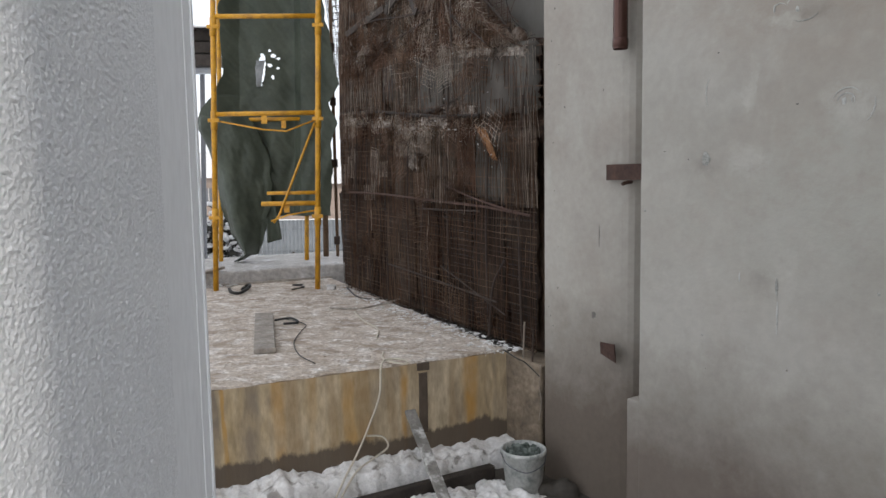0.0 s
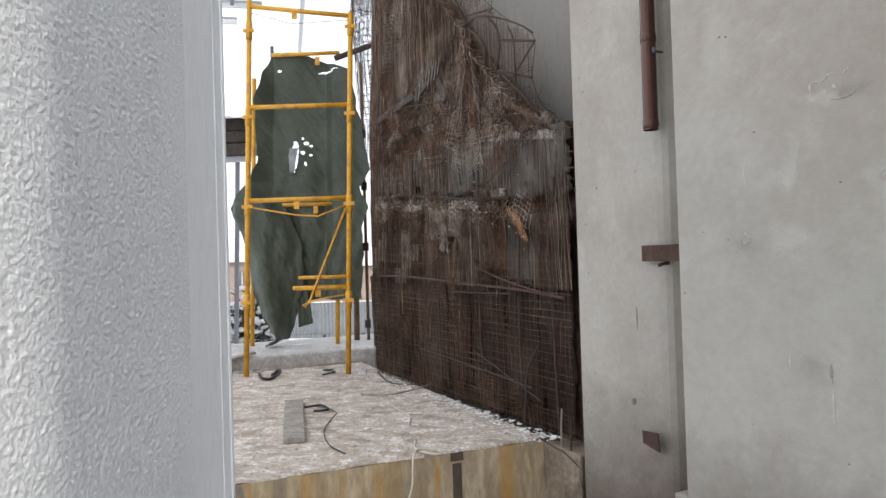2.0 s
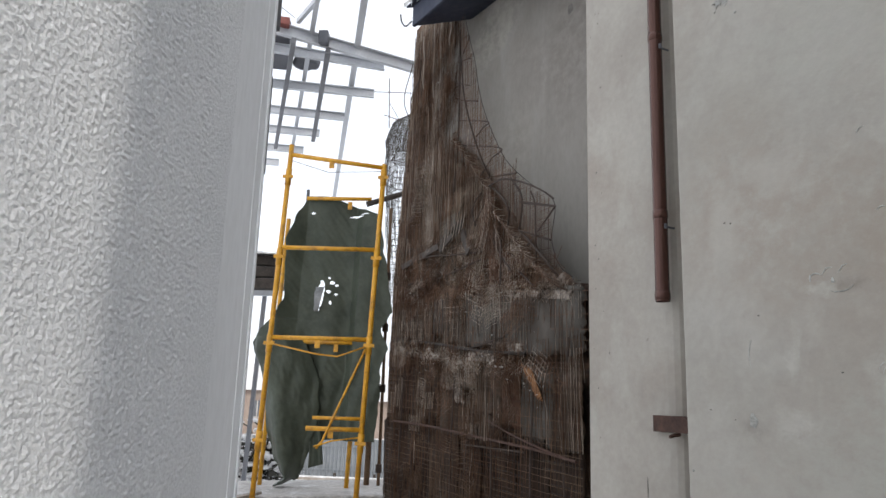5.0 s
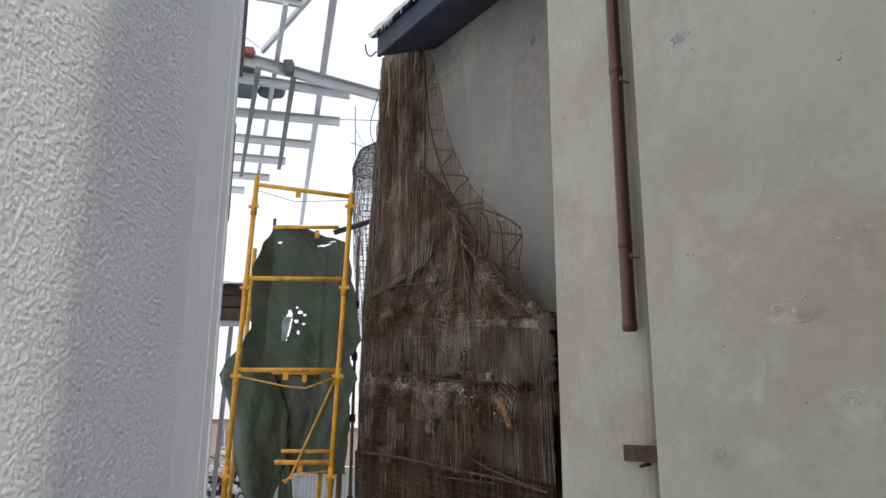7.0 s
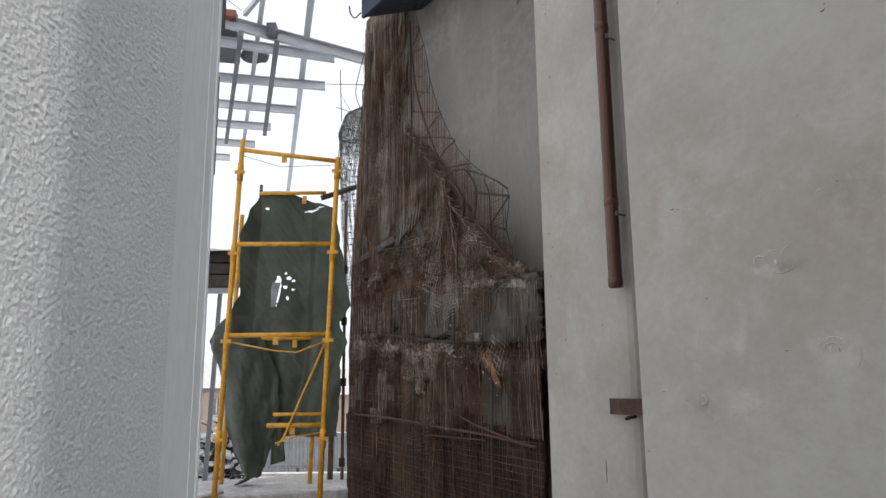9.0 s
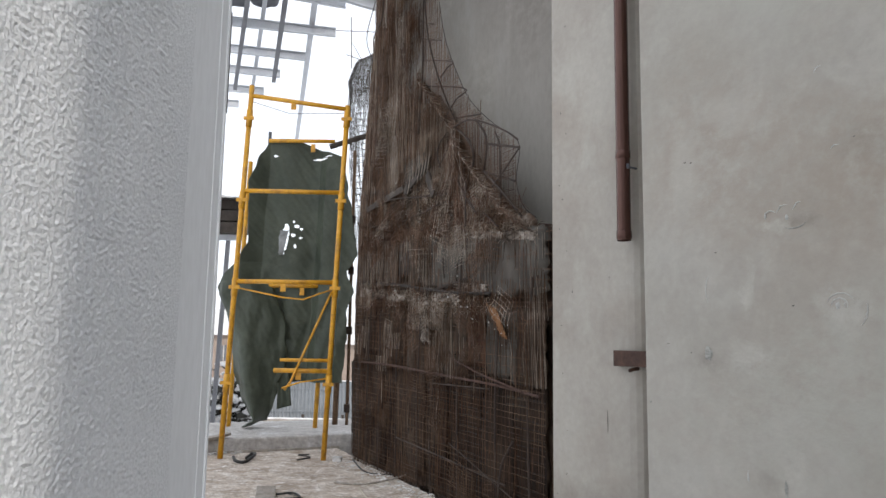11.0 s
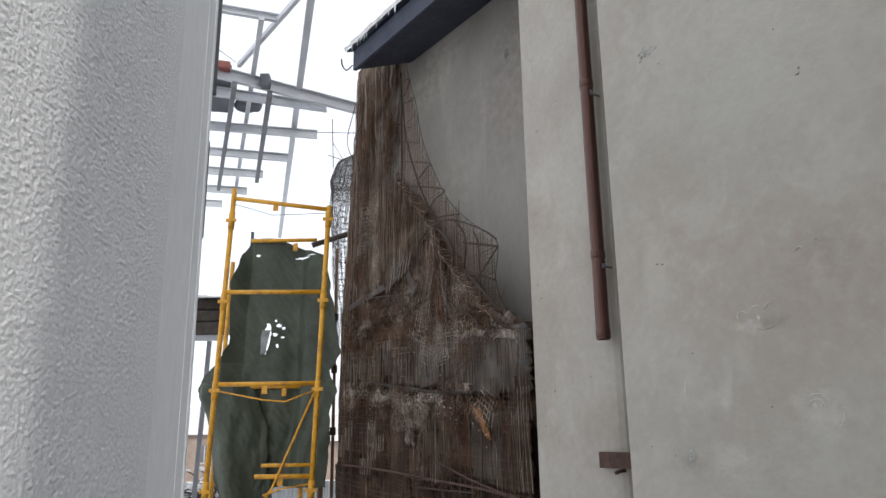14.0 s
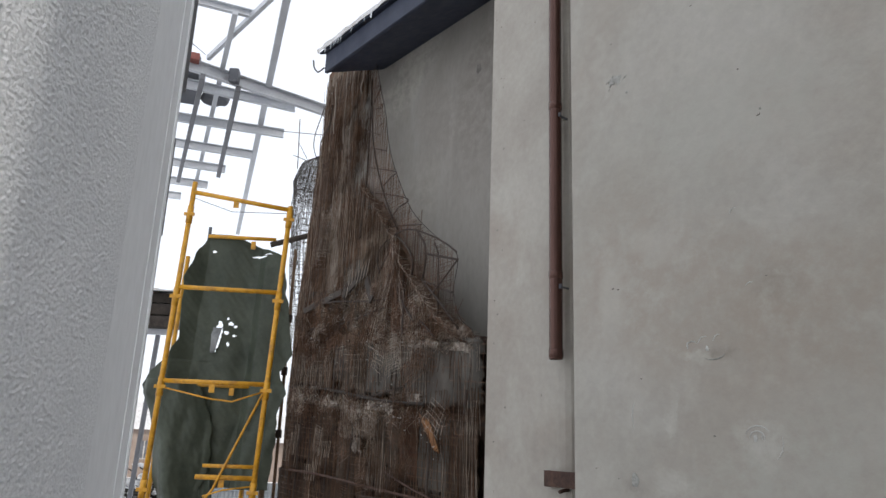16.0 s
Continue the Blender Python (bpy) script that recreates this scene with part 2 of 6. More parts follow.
def runs(m, origin, along, a0, a1, bands):
    """Rust and dirt runs down a concrete face: (place along the face, half width, strength, colour)."""
    n, l = m.node_tree.nodes, m.node_tree.links
    b = n["Principled BSDF"]
    geo = n.new("ShaderNodeNewGeometry")
    sub = n.new("ShaderNodeVectorMath")
    sub.operation = "SUBTRACT"
    sub.inputs[1].default_value = origin
    l.new(geo.outputs["Position"], sub.inputs[0])
    dot = n.new("ShaderNodeVectorMath")
    dot.operation = "DOT_PRODUCT"
    dot.inputs[1].default_value = along
    l.new(sub.outputs[0], dot.inputs[0])
    warp = n.new("ShaderNodeTexNoise")
    warp.inputs["Scale"].default_value, warp.inputs["Detail"].default_value = 9, 6
    tall = n.new("ShaderNodeMapping")
    tall.inputs["Scale"].default_value = (1, 1, 0.2)
    l.new(geo.outputs["Position"], tall.inputs[0])
    l.new(tall.outputs[0], warp.inputs["Vector"])
    add = n.new("ShaderNodeMath")
    add.operation, add.inputs[1].default_value = "MULTIPLY_ADD", 0.12
    l.new(warp.outputs[0], add.inputs[0])
    l.new(dot.outputs["Value"], add.inputs[2])
    patchy = n.new("ShaderNodeTexNoise")
    patchy.inputs["Scale"].default_value, patchy.inputs["Detail"].default_value = 6, 8
    l.new(geo.outputs["Position"], patchy.inputs["Vector"])
    fade = n.new("ShaderNodeMapRange")
    fade.inputs["From Min"].default_value, fade.inputs["From Max"].default_value = 0.30, 0.60
    fade.inputs["To Min"].default_value = 0.35
    l.new(patchy.outputs[0], fade.inputs["Value"])
    for tint in sorted({q[3] for q in bands}):
        rp = n.new("ShaderNodeValToRGB")
        rp.color_ramp.interpolation = "EASE"
        el = rp.color_ramp.elements
        el[0].position, el[1].position = 0.0, 1.0
        el[0].color = el[1].color = (0, 0, 0, 1)
        for mid, half, power, _ in (q for q in bands if q[3] == tint):
            for off, v in ((-1.6, 0), (-0.5, power), (0.5, power), (1.6, 0)):
                e = el.new(min(max((mid + off * half - a0) / (a1 - a0), 0.001), 0.999))
                e.color = (v, v, v, 1)
        mr = n.new("ShaderNodeMapRange")
        mr.inputs["From Min"].default_value, mr.inputs["From Max"].default_value = a0 + 0.06, a1 + 0.06
        l.new(add.outputs[0], mr.inputs["Value"])
        l.new(mr.outputs[0], rp.inputs[0])
        mu = n.new("ShaderNodeMath")
        mu.operation = "MULTIPLY"
        l.new(rp.outputs[0], mu.inputs[0])
        l.new(fade.outputs[0], mu.inputs[1])
        mx = n.new("ShaderNodeMix")
        mx.data_type = "RGBA"
        l.new(mu.outputs[0], mx.inputs[0])
        l.new(b.inputs["Base Color"].links[0].from_socket, mx.inputs[6])
        mx.inputs[7].default_value = (*tint, 1)
        l.new(mx.outputs[2], b.inputs["Base Color"])


OCHRE, DIRT, BROWN = (0.45, 0.225, 0.03), (0.20, 0.165, 0.13), (0.28, 0.18, 0.085)
runs(M_CONC, (-0.13, 4.27, 0), (math.cos(radians(25.1)), math.sin(radians(25.1)), 0), -1.7, 0.7,
     ((-1.165, 0.012, 0.68, OCHRE), (-0.86, 0.035, 0.56, OCHRE), (-0.68, 0.02, 0.26, OCHRE), (-0.45, 0.03, 0.45, OCHRE), (-0.115, 0.018, 0.71, OCHRE), (0.33, 0.045, 0.71, OCHRE),
      (-1.0, 0.03, 0.75, DIRT), (-1.22, 0.025, 0.9, DIRT), (-0.30, 0.03, 0.4, DIRT), (0.50, 0.015, 0.4, DIRT),
      (-0.78, 0.03, 0.6, BROWN), (-0.37, 0.04, 0.7, BROWN), (-0.56, 0.03, 0.5, BROWN), (-0.19, 0.025, 0.5, BROWN), (0.22, 0.02, 0.4, BROWN)))


def damp_foot(m, height, soft, tint):
    """A damp stain that has crept up the foot of a face to an uneven line, with fingers of its own."""
    n, l = m.node_tree.nodes, m.node_tree.links
    b = n["Principled BSDF"]
    geo = n.new("ShaderNodeNewGeometry")
    sep = n.new("ShaderNodeSeparateXYZ")
    l.new(geo.outputs["Position"], sep.inputs[0])
    tall = n.new("ShaderNodeMapping")
    tall.inputs["Scale"].default_value = (1, 1, 0.35)
    l.new(geo.outputs["Position"], tall.inputs[0])
    level = sep.outputs[2]
    for size, depth in ((4.0, 0.16), (19.0, 0.11)):
        t = n.new("ShaderNodeTexNoise")
        t.inputs["Scale"].default_value, t.inputs["Detail"].default_value, t.inputs["Roughness"].default_value = size, 6, 0.65
        l.new(tall.outputs[0], t.inputs["Vector"])
        add = n.new("ShaderNodeMath")
        add.operation, add.inputs[1].default_value = "MULTIPLY_ADD", depth
        l.new(t.outputs[0], add.inputs[0])
        l.new(level, add.inputs[2])
        level = add.outputs[0]
    r = n.new("ShaderNodeMapRange")
    r.inputs["From Min"].default_value, r.inputs["From Max"].default_value = height + 0.135 + soft, height + 0.135 - soft
    r.inputs["To Max"].default_value = 0.93
    l.new(level, r.inputs["Value"])
    x = n.new("ShaderNodeMix")
    x.data_type = "RGBA"
    l.new(r.outputs[0], x.inputs[0])
    l.new(b.inputs["Base Color"].links[0].from_socket, x.inputs[6])
    x.inputs[7].default_value = (*tint, 1)
    l.new(x.outputs[2], b.inputs["Base Color"])


damp_foot(M_CONC, -0.43, 0.014, (0.105, 0.082, 0.062))
M_DAMP = mat("damp concrete", (0.085, 0.064, 0.048), (0.14, 0.11, 0.084), 6, 0.6, 0.3, 40, grain=0.25, stretch=(1, 1, 0.4))
M_SLAB = mat("dusty slab top", (0.45, 0.37, 0.295), (0.69, 0.61, 0.53), 5, 0.9, 0.7, 45, c3=(0.90, 0.86, 0.82), scale3=9, amt3=0.95,
             grain=0.36, stretch=(1, 1.2, 1), c4=(0.28, 0.20, 0.14), scale4=4.5, amt4=0.5, lim4=(0.54, 0.66), bdist=0.02)
M_PLANK = mat("cement-splashed plank", (0.17, 0.16, 0.145), (0.25, 0.235, 0.215), 8, 0.85, 0.3, 50, c3=(0.72, 0.71, 0.69), scale3=13, amt3=0.95, grain=0.3)
M_BLOCK = mat("brown rough concrete", (0.20, 0.155, 0.110), (0.30, 0.24, 0.178), 6, 0.85, 0.9, 30, c3=(0.13, 0.105, 0.083), scale3=5, amt3=0.7, grain=0.3)
M_DSNOW = mat("dirty trodden snow", (0.86, 0.85, 0.84), (0.72, 0.70, 0.68), 9, 0.75, 0.5, 40, c3=(0.42, 0.37, 0.32), scale3=7, amt3=0.7, grain=0.2, bdist=0.02,
              c4=(0.16, 0.135, 0.11), scale4=11, amt4=0.7, lim4=(0.58, 0.66))
M_EARTH = mat("wet dark ground", (0.055, 0.048, 0.04), (0.10, 0.088, 0.075), 5, 0.7, 0.6, 30, grain=0.3)
M_KERB = mat("pale kerb", (0.42, 0.40, 0.38), (0.54, 0.52, 0.50), 4, 0.85, 0.5, 30, grain=0.3, c3=(0.70, 0.70, 0.71), scale3=3, amt3=0.8, c4=(0.22, 0.20, 0.18), scale4=5, amt4=0.35)
M_WOOD = mat("grey weathered wood", (0.27, 0.235, 0.20), (0.38, 0.34, 0.30), 9, 0.8, 0.3, 50, c3=(0.5, 0.48, 0.45), scale3=8, amt3=0.5,
             grain=0.3, stretch=(1, 1, 0.3))
M_DWOOD = mat("dark timber", (0.045, 0.037, 0.032), (0.085, 0.07, 0.06), 9, 0.8, 0.3, 50, grain=0.3, vary=0.3)
M_BRWOOD = mat("brown post", (0.14, 0.085, 0.05), (0.2, 0.13, 0.08), 7, 0.75, 0.2, 50, grain=0.3)
M_STEEL = mat("galvanised channel", (0.55, 0.57, 0.60), (0.64, 0.66, 0.69), 3, 0.5, 0.05, 50, metal=0.25, grain=0.08)
M_DSTEEL = mat("dark grey steel", (0.10, 0.105, 0.12), (0.16, 0.165, 0.18), 3, 0.5, 0.05, 50, metal=0.2, grain=0.1)
M_RED = mat("faded red box", (0.28, 0.10, 0.085), (0.34, 0.13, 0.11), 6, 0.7, 0.1, 40, grain=0.2)
M_BACK = mat("brown dusty sacking", (0.027, 0.014, 0.008), (0.076, 0.043, 0.026), 3.2, 0.95, 0.9, 18, c3=(0.165, 0.128, 0.099), scale3=2.6,
             amt3=0.65, grain=0.6, stretch=(1, 1, 0.45), bdist=0.04, spread=(0.4, 0.6), c4=(0.082, 0.035, 0.019), scale4=2.2, amt4=0.5)
M_BACKU = mat("dusty cement cloth", (0.103, 0.062, 0.040), (0.278, 0.199, 0.141), 3.4, 0.95, 0.9, 18, c3=(0.350, 0.310, 0.264), scale3=3.4,
              amt3=0.65, grain=0.6, stretch=(1, 1, 0.5), bdist=0.04, spread=(0.40, 0.60), c4=(0.175, 0.073, 0.040), scale4=2.0, amt4=0.5)
M_WIRE = mat("rusted wire", (0.077, 0.039, 0.022), (0.149, 0.081, 0.049), 3, 0.6, 0, 60, metal=0.2, c3=(0.247, 0.173, 0.119), scale3=2.0, amt3=0.7, grain=0,
             vary=0.5, island=True)
M_WIREB = mat("brown rusted wire", (0.064, 0.034, 0.020), (0.124, 0.072, 0.044), 3, 0.6, 0, 60, metal=0.2, c3=(0.216, 0.147, 0.100), scale3=2.0, amt3=0.6, grain=0,
              vary=0.5, island=True)
# for dark wires, and for two sheets that paint the shade in gaps
M_WIRE_SHADE = mat("dark wire", (0.026, 0.02, 0.017), (0.05, 0.04, 0.034), 3, 0.6, 0, 60, metal=0.2, grain=0)
M_WIREP = mat("pale dusty wire", (0.245, 0.196, 0.156), (0.449, 0.387, 0.326), 3, 0.5, 0, 60, metal=0.3, grain=0, vary=0.4, island=True)
M_REBAR = mat("rusted bar", (0.038, 0.027, 0.022), (0.068, 0.046, 0.036), 9, 0.7, 0.2, 60, grain=0.2)
M_ORANGE = mat("torn orange sacking", (0.22, 0.105, 0.045), (0.30, 0.15, 0.07), 9, 0.9, 0.3, 60, grain=0.3)
M_PATCH = mat("cement smear", (0.131, 0.104, 0.083), (0.295, 0.250, 0.209), 11, 0.95, 0.6, 40, grain=0.4)
M_PATCH2 = mat("dusty grey smear", (0.060, 0.043, 0.030), (0.108, 0.082, 0.062), 9, 0.95, 0.6, 40, grain=0.5)
M_CRUST = mat("rusty cement crust", (0.095, 0.060, 0.041), (0.191, 0.133, 0.097), 12, 0.95, 0.8, 40, c3=(0.260, 0.229, 0.202), scale3=8, amt3=0.7, grain=0.4)
M_SHEET = mat("dusty grey sheet", (0.062, 0.055, 0.047), (0.121, 0.110, 0.095), 6, 0.9, 0.5, 40, c3=(0.044, 0.031, 0.024), scale3=4, amt3=0.85, grain=0.35, stretch=(1, 1, 0.4))
M_DUST = mat("caked cement dust", (0.112, 0.088, 0.070), (0.367, 0.323, 0.279), 14, 0.95, 0.9, 45, grain=0.5, spread=(0.42, 0.58), c3=(0.051, 0.033, 0.023), scale3=10, amt3=0.9)
M_RUSTB = mat("rust-brown sheet", (0.058, 0.025, 0.015), (0.112, 0.051, 0.030), 7, 0.9, 0.5, 40, grain=0.35, c3=(0.154, 0.102, 0.070), scale3=6, amt3=0.5)
M_CLOTHL = mat("beige cement cloth", (0.165, 0.130, 0.099), (0.239, 0.194, 0.150), 4, 0.95, 0.5, 30, grain=0.3, c3=(0.107, 0.076, 0.053), scale3=3.5, amt3=0.7, stretch=(1, 1, 0.5))
M_CLOTHD = mat("dark brown cloth", (0.021, 0.012, 0.007), (0.039, 0.024, 0.016), 5, 0.95, 0.6, 25, grain=0.45, c3=(0.072, 0.049, 0.033), scale3=5, amt3=0.6, stretch=(1, 1, 0.5))
M_CLOTHM = mat("brown dusty cloth", (0.035, 0.021, 0.013), (0.067, 0.045, 0.031), 5, 0.95, 0.6, 25, grain=0.45, c3=(0.122, 0.090, 0.065), scale3=6, amt3=0.6, stretch=(1, 1, 0.5))
M_DOME = mat("grey dusty net", (0.06, 0.055, 0.05), (0.12, 0.112, 0.105), 3, 0.6, 0, 60, metal=0.2, grain=0)
M_GSTEEL = mat("grey primed steel", (0.15, 0.155, 0.17), (0.21, 0.215, 0.23), 3, 0.5, 0.05, 50, metal=0.2, grain=0.1)
M_FENCE = mat("grey corrugated sheet", (0.17, 0.185, 0.20), (0.20, 0.215, 0.23), 3, 0.6, 0.05, 30, grain=0.06)
M_HOUSE = mat("far house wall", (0.26, 0.20, 0.17), (0.32, 0.26, 0.22), 2, 0.85, 0.1, 20, grain=0.15)
M_TWIG = mat("dark twigs", (0.030, 0.030, 0.026), (0.06, 0.055, 0.045), 4, 0.85, 0, 30, grain=0)
M_PAIL = mat("cement-splashed pail", (0.46, 0.47, 0.45), (0.58, 0.59, 0.57), 12, 0.75, 0.2, 60, c3=(0.12, 0.15, 0.14), scale3=14, amt3=0.7, grain=0.2)
M_PAILIN = mat("pail contents", (0.05, 0.07, 0.06), (0.22, 0.25, 0.23), 25, 0.8, 0.7, 60, grain=0.4)
M_ROPE = mat("pale cord", (0.52, 0.47, 0.38), (0.62, 0.57, 0.47), 20, 0.85, 0.2, 200, grain=0.15)
M_CABLE = mat("black cable", (0.02, 0.02, 0.02), (0.04, 0.038, 0.036), 10, 0.5, 0.05, 60, grain=0.1)
M_SUN_BLOCK = mat("sun block plaster", (0.42, 0.41, 0.39), (0.48, 0.47, 0.45), 1, 0.9, 0.1, 30, grain=0.1)


# ---------------------------------------------------------------- mesh helpers
def finish(name, bm, material, smooth=False):
    me = bpy.data.meshes.new(name)
    bmesh.ops.recalc_face_normals(bm, faces=bm.faces[:])
    bm.to_mesh(me)
    bm.free()
    me.materials.append(material)
    if smooth:
        me.polygons.foreach_set("use_smooth", [True] * len(me.polygons))
    return me


def part(name, bm, material, parent, label="", smooth=False):
    ob = new(name, finish(name, bm, material, smooth))
    if parent is not None:
        ob.parent = parent
        if parent.type == "EMPTY":
            ob.matrix_parent_inverse = Matrix.Translation(parent.location).inverted()
    return tagged(ob, label=label)


def thing(name, at, label, category, group="", kind=""):
    e = new(name)
    e.location = at
    e.empty_display_size = 0.1
    return tagged(e, label, category, group, kind)


def solo(name, bm, material, label, category, group="", kind="", smooth=False):
    return tagged(new(name, finish(name, bm, material, smooth)), label, category, group, kind)


def hexa(bm, p, bevel=0.0):
    """p: four points of the bottom in turn, then the four above them."""
    v = [bm.verts.new(q) for q in p]
    f = [bm.faces.new([v[i] for i in q]) for q in ((0, 3, 2, 1), (4, 5, 6, 7), (0, 1, 5, 4), (1, 2, 6, 5), (2, 3, 7, 6), (3, 0, 4, 7))]
    if bevel:
        bmesh.ops.recalc_face_normals(bm, faces=f)
        es = list({e for q in f for e in q.edges})
        bmesh.ops.bevel(bm, geom=es, offset=bevel, segments=2, affect="EDGES", profile=0.5)


def block(bm, fn, a0, a1, b0, b1, z0, z1, bevel=0.0):
    hexa(bm, [fn(a, b, z) for z in (z0, z1) for a, b in ((a0, b0), (a1, b0), (a1, b1), (a0, b1))], bevel)


def beam(bm, a, b, w, h, up=(0, 0, 1), bevel=0.0):
    a, b = Vector(a), Vector(b)
    d = (b - a).normalized()
    x = d.cross(Vector(up)).normalized()
    z = x.cross(d).normalized()
    hexa(bm, [e + x * i * w / 2 + z * j * h / 2 for e in (a, b) for i, j in ((-1, -1), (1, -1), (1, 1), (-1, 1))], bevel)


def channel(bm, a, b, w, h, t=0.008, up=(0, 0, 1)):
    """A C-shaped steel profile: web and two flanges."""
    a, b = Vector(a), Vector(b)
    d = (b - a).normalized()
    x = d.cross(Vector(up)).normalized()
    z = x.cross(d).normalized()
    outline = [(-w / 2, -h / 2), (w / 2, -h / 2), (w / 2, -h / 2 + t), (-w / 2 + t, -h / 2 + t), (-w / 2 + t, h / 2 - t), (w / 2, h / 2 - t),
               (w / 2, h / 2), (-w / 2, h / 2)]
    ra = [bm.verts.new(a + x * i + z * j) for i, j in outline]
    rb = [bm.verts.new(b + x * i + z * j) for i, j in outline]
    k = len(outline)
    for i in range(k):
        bm.faces.new((ra[i], ra[(i + 1) % k], rb[(i + 1) % k], rb[i]))
    bm.faces.new(ra[::-1])
    bm.faces.new(rb)


def tube(bm, pts, r, n=8, cap=True):
    pts = [Vector(p) for p in pts]
    rr = r if isinstance(r, (list, tuple)) else [r] * len(pts)
    rings = []
    d0 = (pts[1] - pts[0]).normalized()
    x = d0.orthogonal().normalized()
    for i, p in enumerate(pts):
        d = (pts[min(i + 1, len(pts) - 1)] - pts[max(i - 1, 0)]).normalized()
        x = (x - d * x.dot(d)).normalized()
        y = d.cross(x)
        rings.append([bm.verts.new(p + (x * math.cos(2 * math.pi * k / n) + y * math.sin(2 * math.pi * k / n)) * rr[i]) for k in range(n)])
    for a, b in zip(rings, rings[1:]):
        for k in range(n):
            bm.faces.new((a[k], a[(k + 1) % n], b[(k + 1) % n], b[k]))
    if cap:
        bm.faces.new(rings[0][::-1])
        bm.faces.new(rings[-1])


def curve(pts, steps=8):
    """A smooth line through the points."""
    p = [Vector(q) for q in pts]
    p = [p[0] * 2 - p[1]] + p + [p[-1] * 2 - p[-2]]
    out = []
    for i in range(1, len(p) - 2):
        for k in range(steps):
            t = k / steps
            a, b, c, d = p[i - 1:i + 3]
            out.append(0.5 * (2 * b + (c - a) * t + (2 * a - 5 * b + 4 * c - d) * t * t + (3 * b - a - 3 * c + d) * t ** 3))
    out.append(p[-2])
    return out


def wires_mesh(name, lines, r, sides=3):
    """Many thin wires in one mesh, from lists of points."""
    vs, fs = [], []
    for line in lines:
        pts = np.array([tuple(q) for q in line])
        if len(pts) < 2:
            continue
        d = np.gradient(pts, axis=0)
        d /= np.linalg.norm(d, axis=1)[:, None] + 1e-9
        ref = np.where(np.abs(d[:, 2:3]) > 0.8, np.array([[1.0, 0.3, 0.0]]), np.array([[0.0, 0.0, 1.0]]))
        x = np.cross(d, ref)
        x /= np.linalg.norm(x, axis=1)[:, None] + 1e-9
        y = np.cross(d, x)
        base = len(vs)
        for i in range(len(pts)):
            for k in range(sides):
                a = 2 * math.pi * k / sides
                vs.append(pts[i] + (x[i] * math.cos(a) + y[i] * math.sin(a)) * r)
        for i in range(len(pts) - 1):
            for k in range(sides):
                k2 = (k + 1) % sides
                fs.append((base + i * sides + k, base + i * sides + k2, base + (i + 1) * sides + k2, base + (i + 1) * sides + k))
    me = bpy.data.meshes.new(name)
    me.from_pydata([tuple(v) for v in vs], [], fs)
    return me


def wob(x, y=0.0, z=0.0):
    return noise.noise(Vector((x, y, z)))


# the building on the right: s along its front, d into it
BN, BD = Vector((math.cos(radians(32)), math.sin(radians(32)), 0)), Vector((-math.sin(radians(32)), math.cos(radians(32)), 0))
# the rock frame in front of it: u along, d into it
RN, RD = Vector((math.cos(radians(28)), math.sin(radians(28)), 0)), Vector((-math.sin(radians(28)), math.cos(radians(28)), 0))
# the slab: a along its front edge, b away from it
SA, SB = Vector((math.cos(radians(25.1)), math.sin(radians(25.1)), 0)), Vector((-math.sin(radians(25.1)), math.cos(radians(25.1)), 0))
SO = Vector((-0.13, 4.27, 0))


def Bp(s, d, z):
    return BD * s + BN * d + Vector((0, 0, z))


def Rp(u, d, z):
    return RD * u + RN * d + Vector((0, 0, z))


def Sp(a, b, z):
    return SO + SA * a + SB * b + Vector((0, 0, z))


LOW = -0.72  # the lower floor; 0 is the top of the slab

# ---------------------------------------------------------------- ground
bm = bmesh.new()
ys = [-60, -12, -6, -2, 0, 2, 4, 6, 8, 9.4, 10, 11, 13, 16, 20, 26, 32, 40, 60, 120, 300, 1500]
xs = [-1500, -300, -80, -40, -24, -16, -11, -8, -6, -4, -3, -2, -1, 0, 1, 2, 4, 8, 16, 40, 100, 300, 1500]


def ground_z(x, y):
    if y < 9.5:
        return LOW
    t = min((y - 9.5) / 30, 1)
    return LOW - 2.35 * t + (0.12 * wob(x * 0.4, y * 0.4) if y < 60 else 0)


gv = [[bm.verts.new((x, y, ground_z(x, y))) for x in xs] for y in ys]
for a, b in zip(gv, gv[1:]):
    for i in range(len(xs) - 1):
        bm.faces.new((a[i], a[i + 1], b[i + 1], b[i]))
M_GROUND = mat("snowy ground", (0.74, 0.75, 0.77), (0.82, 0.83, 0.85), 0.6, 0.8, 0.4, 12, c3=(0.2, 0.18, 0.16), scale3=1.4, amt3=0.7, grain=0.1)
solo("ground", bm, M_GROUND, "snow-covered ground falling away to a fence", "ground", kind="structure", smooth=True)

# the lower floor by the slab, bare and wet
bm = bmesh.new()
n1, n2 = 44, 64
fv = [[bm.verts.new((-0.9 + 3.4 * i / n1, 2.2 + 2.6 * j / n2, LOW + 0.004 + 0.012 * (1 + wob(i * 0.7, j * 0.7)))) for i in range(n1 + 1)] for j in range(n2 + 1)]
for j in range(n2):
    for i in range(n1):
        bm.faces.new((fv[j][i], fv[j][i + 1], fv[j + 1][i + 1], fv[j + 1][i]))
solo("passage_floor", bm, M_EARTH, "dark wet earth floor of the passage", "floor", kind="structure", smooth=True)

# ---------------------------------------------------------------- the white stucco wall beside the camera
WX, WY = -0.55, 1.655
bm = bmesh.new()
hexa(bm, [(x, y, z) for z in (-0.6, 5.4) for x, y in ((WX - 0.3, -7), (WX - 0.006, -7), (WX - 0.006, 1.44), (WX - 0.3, 1.44))])
wall_west = solo("wall_west", bm, M_STUCCO, "white wall with coarse sprayed stucco", "wall", kind="structure")


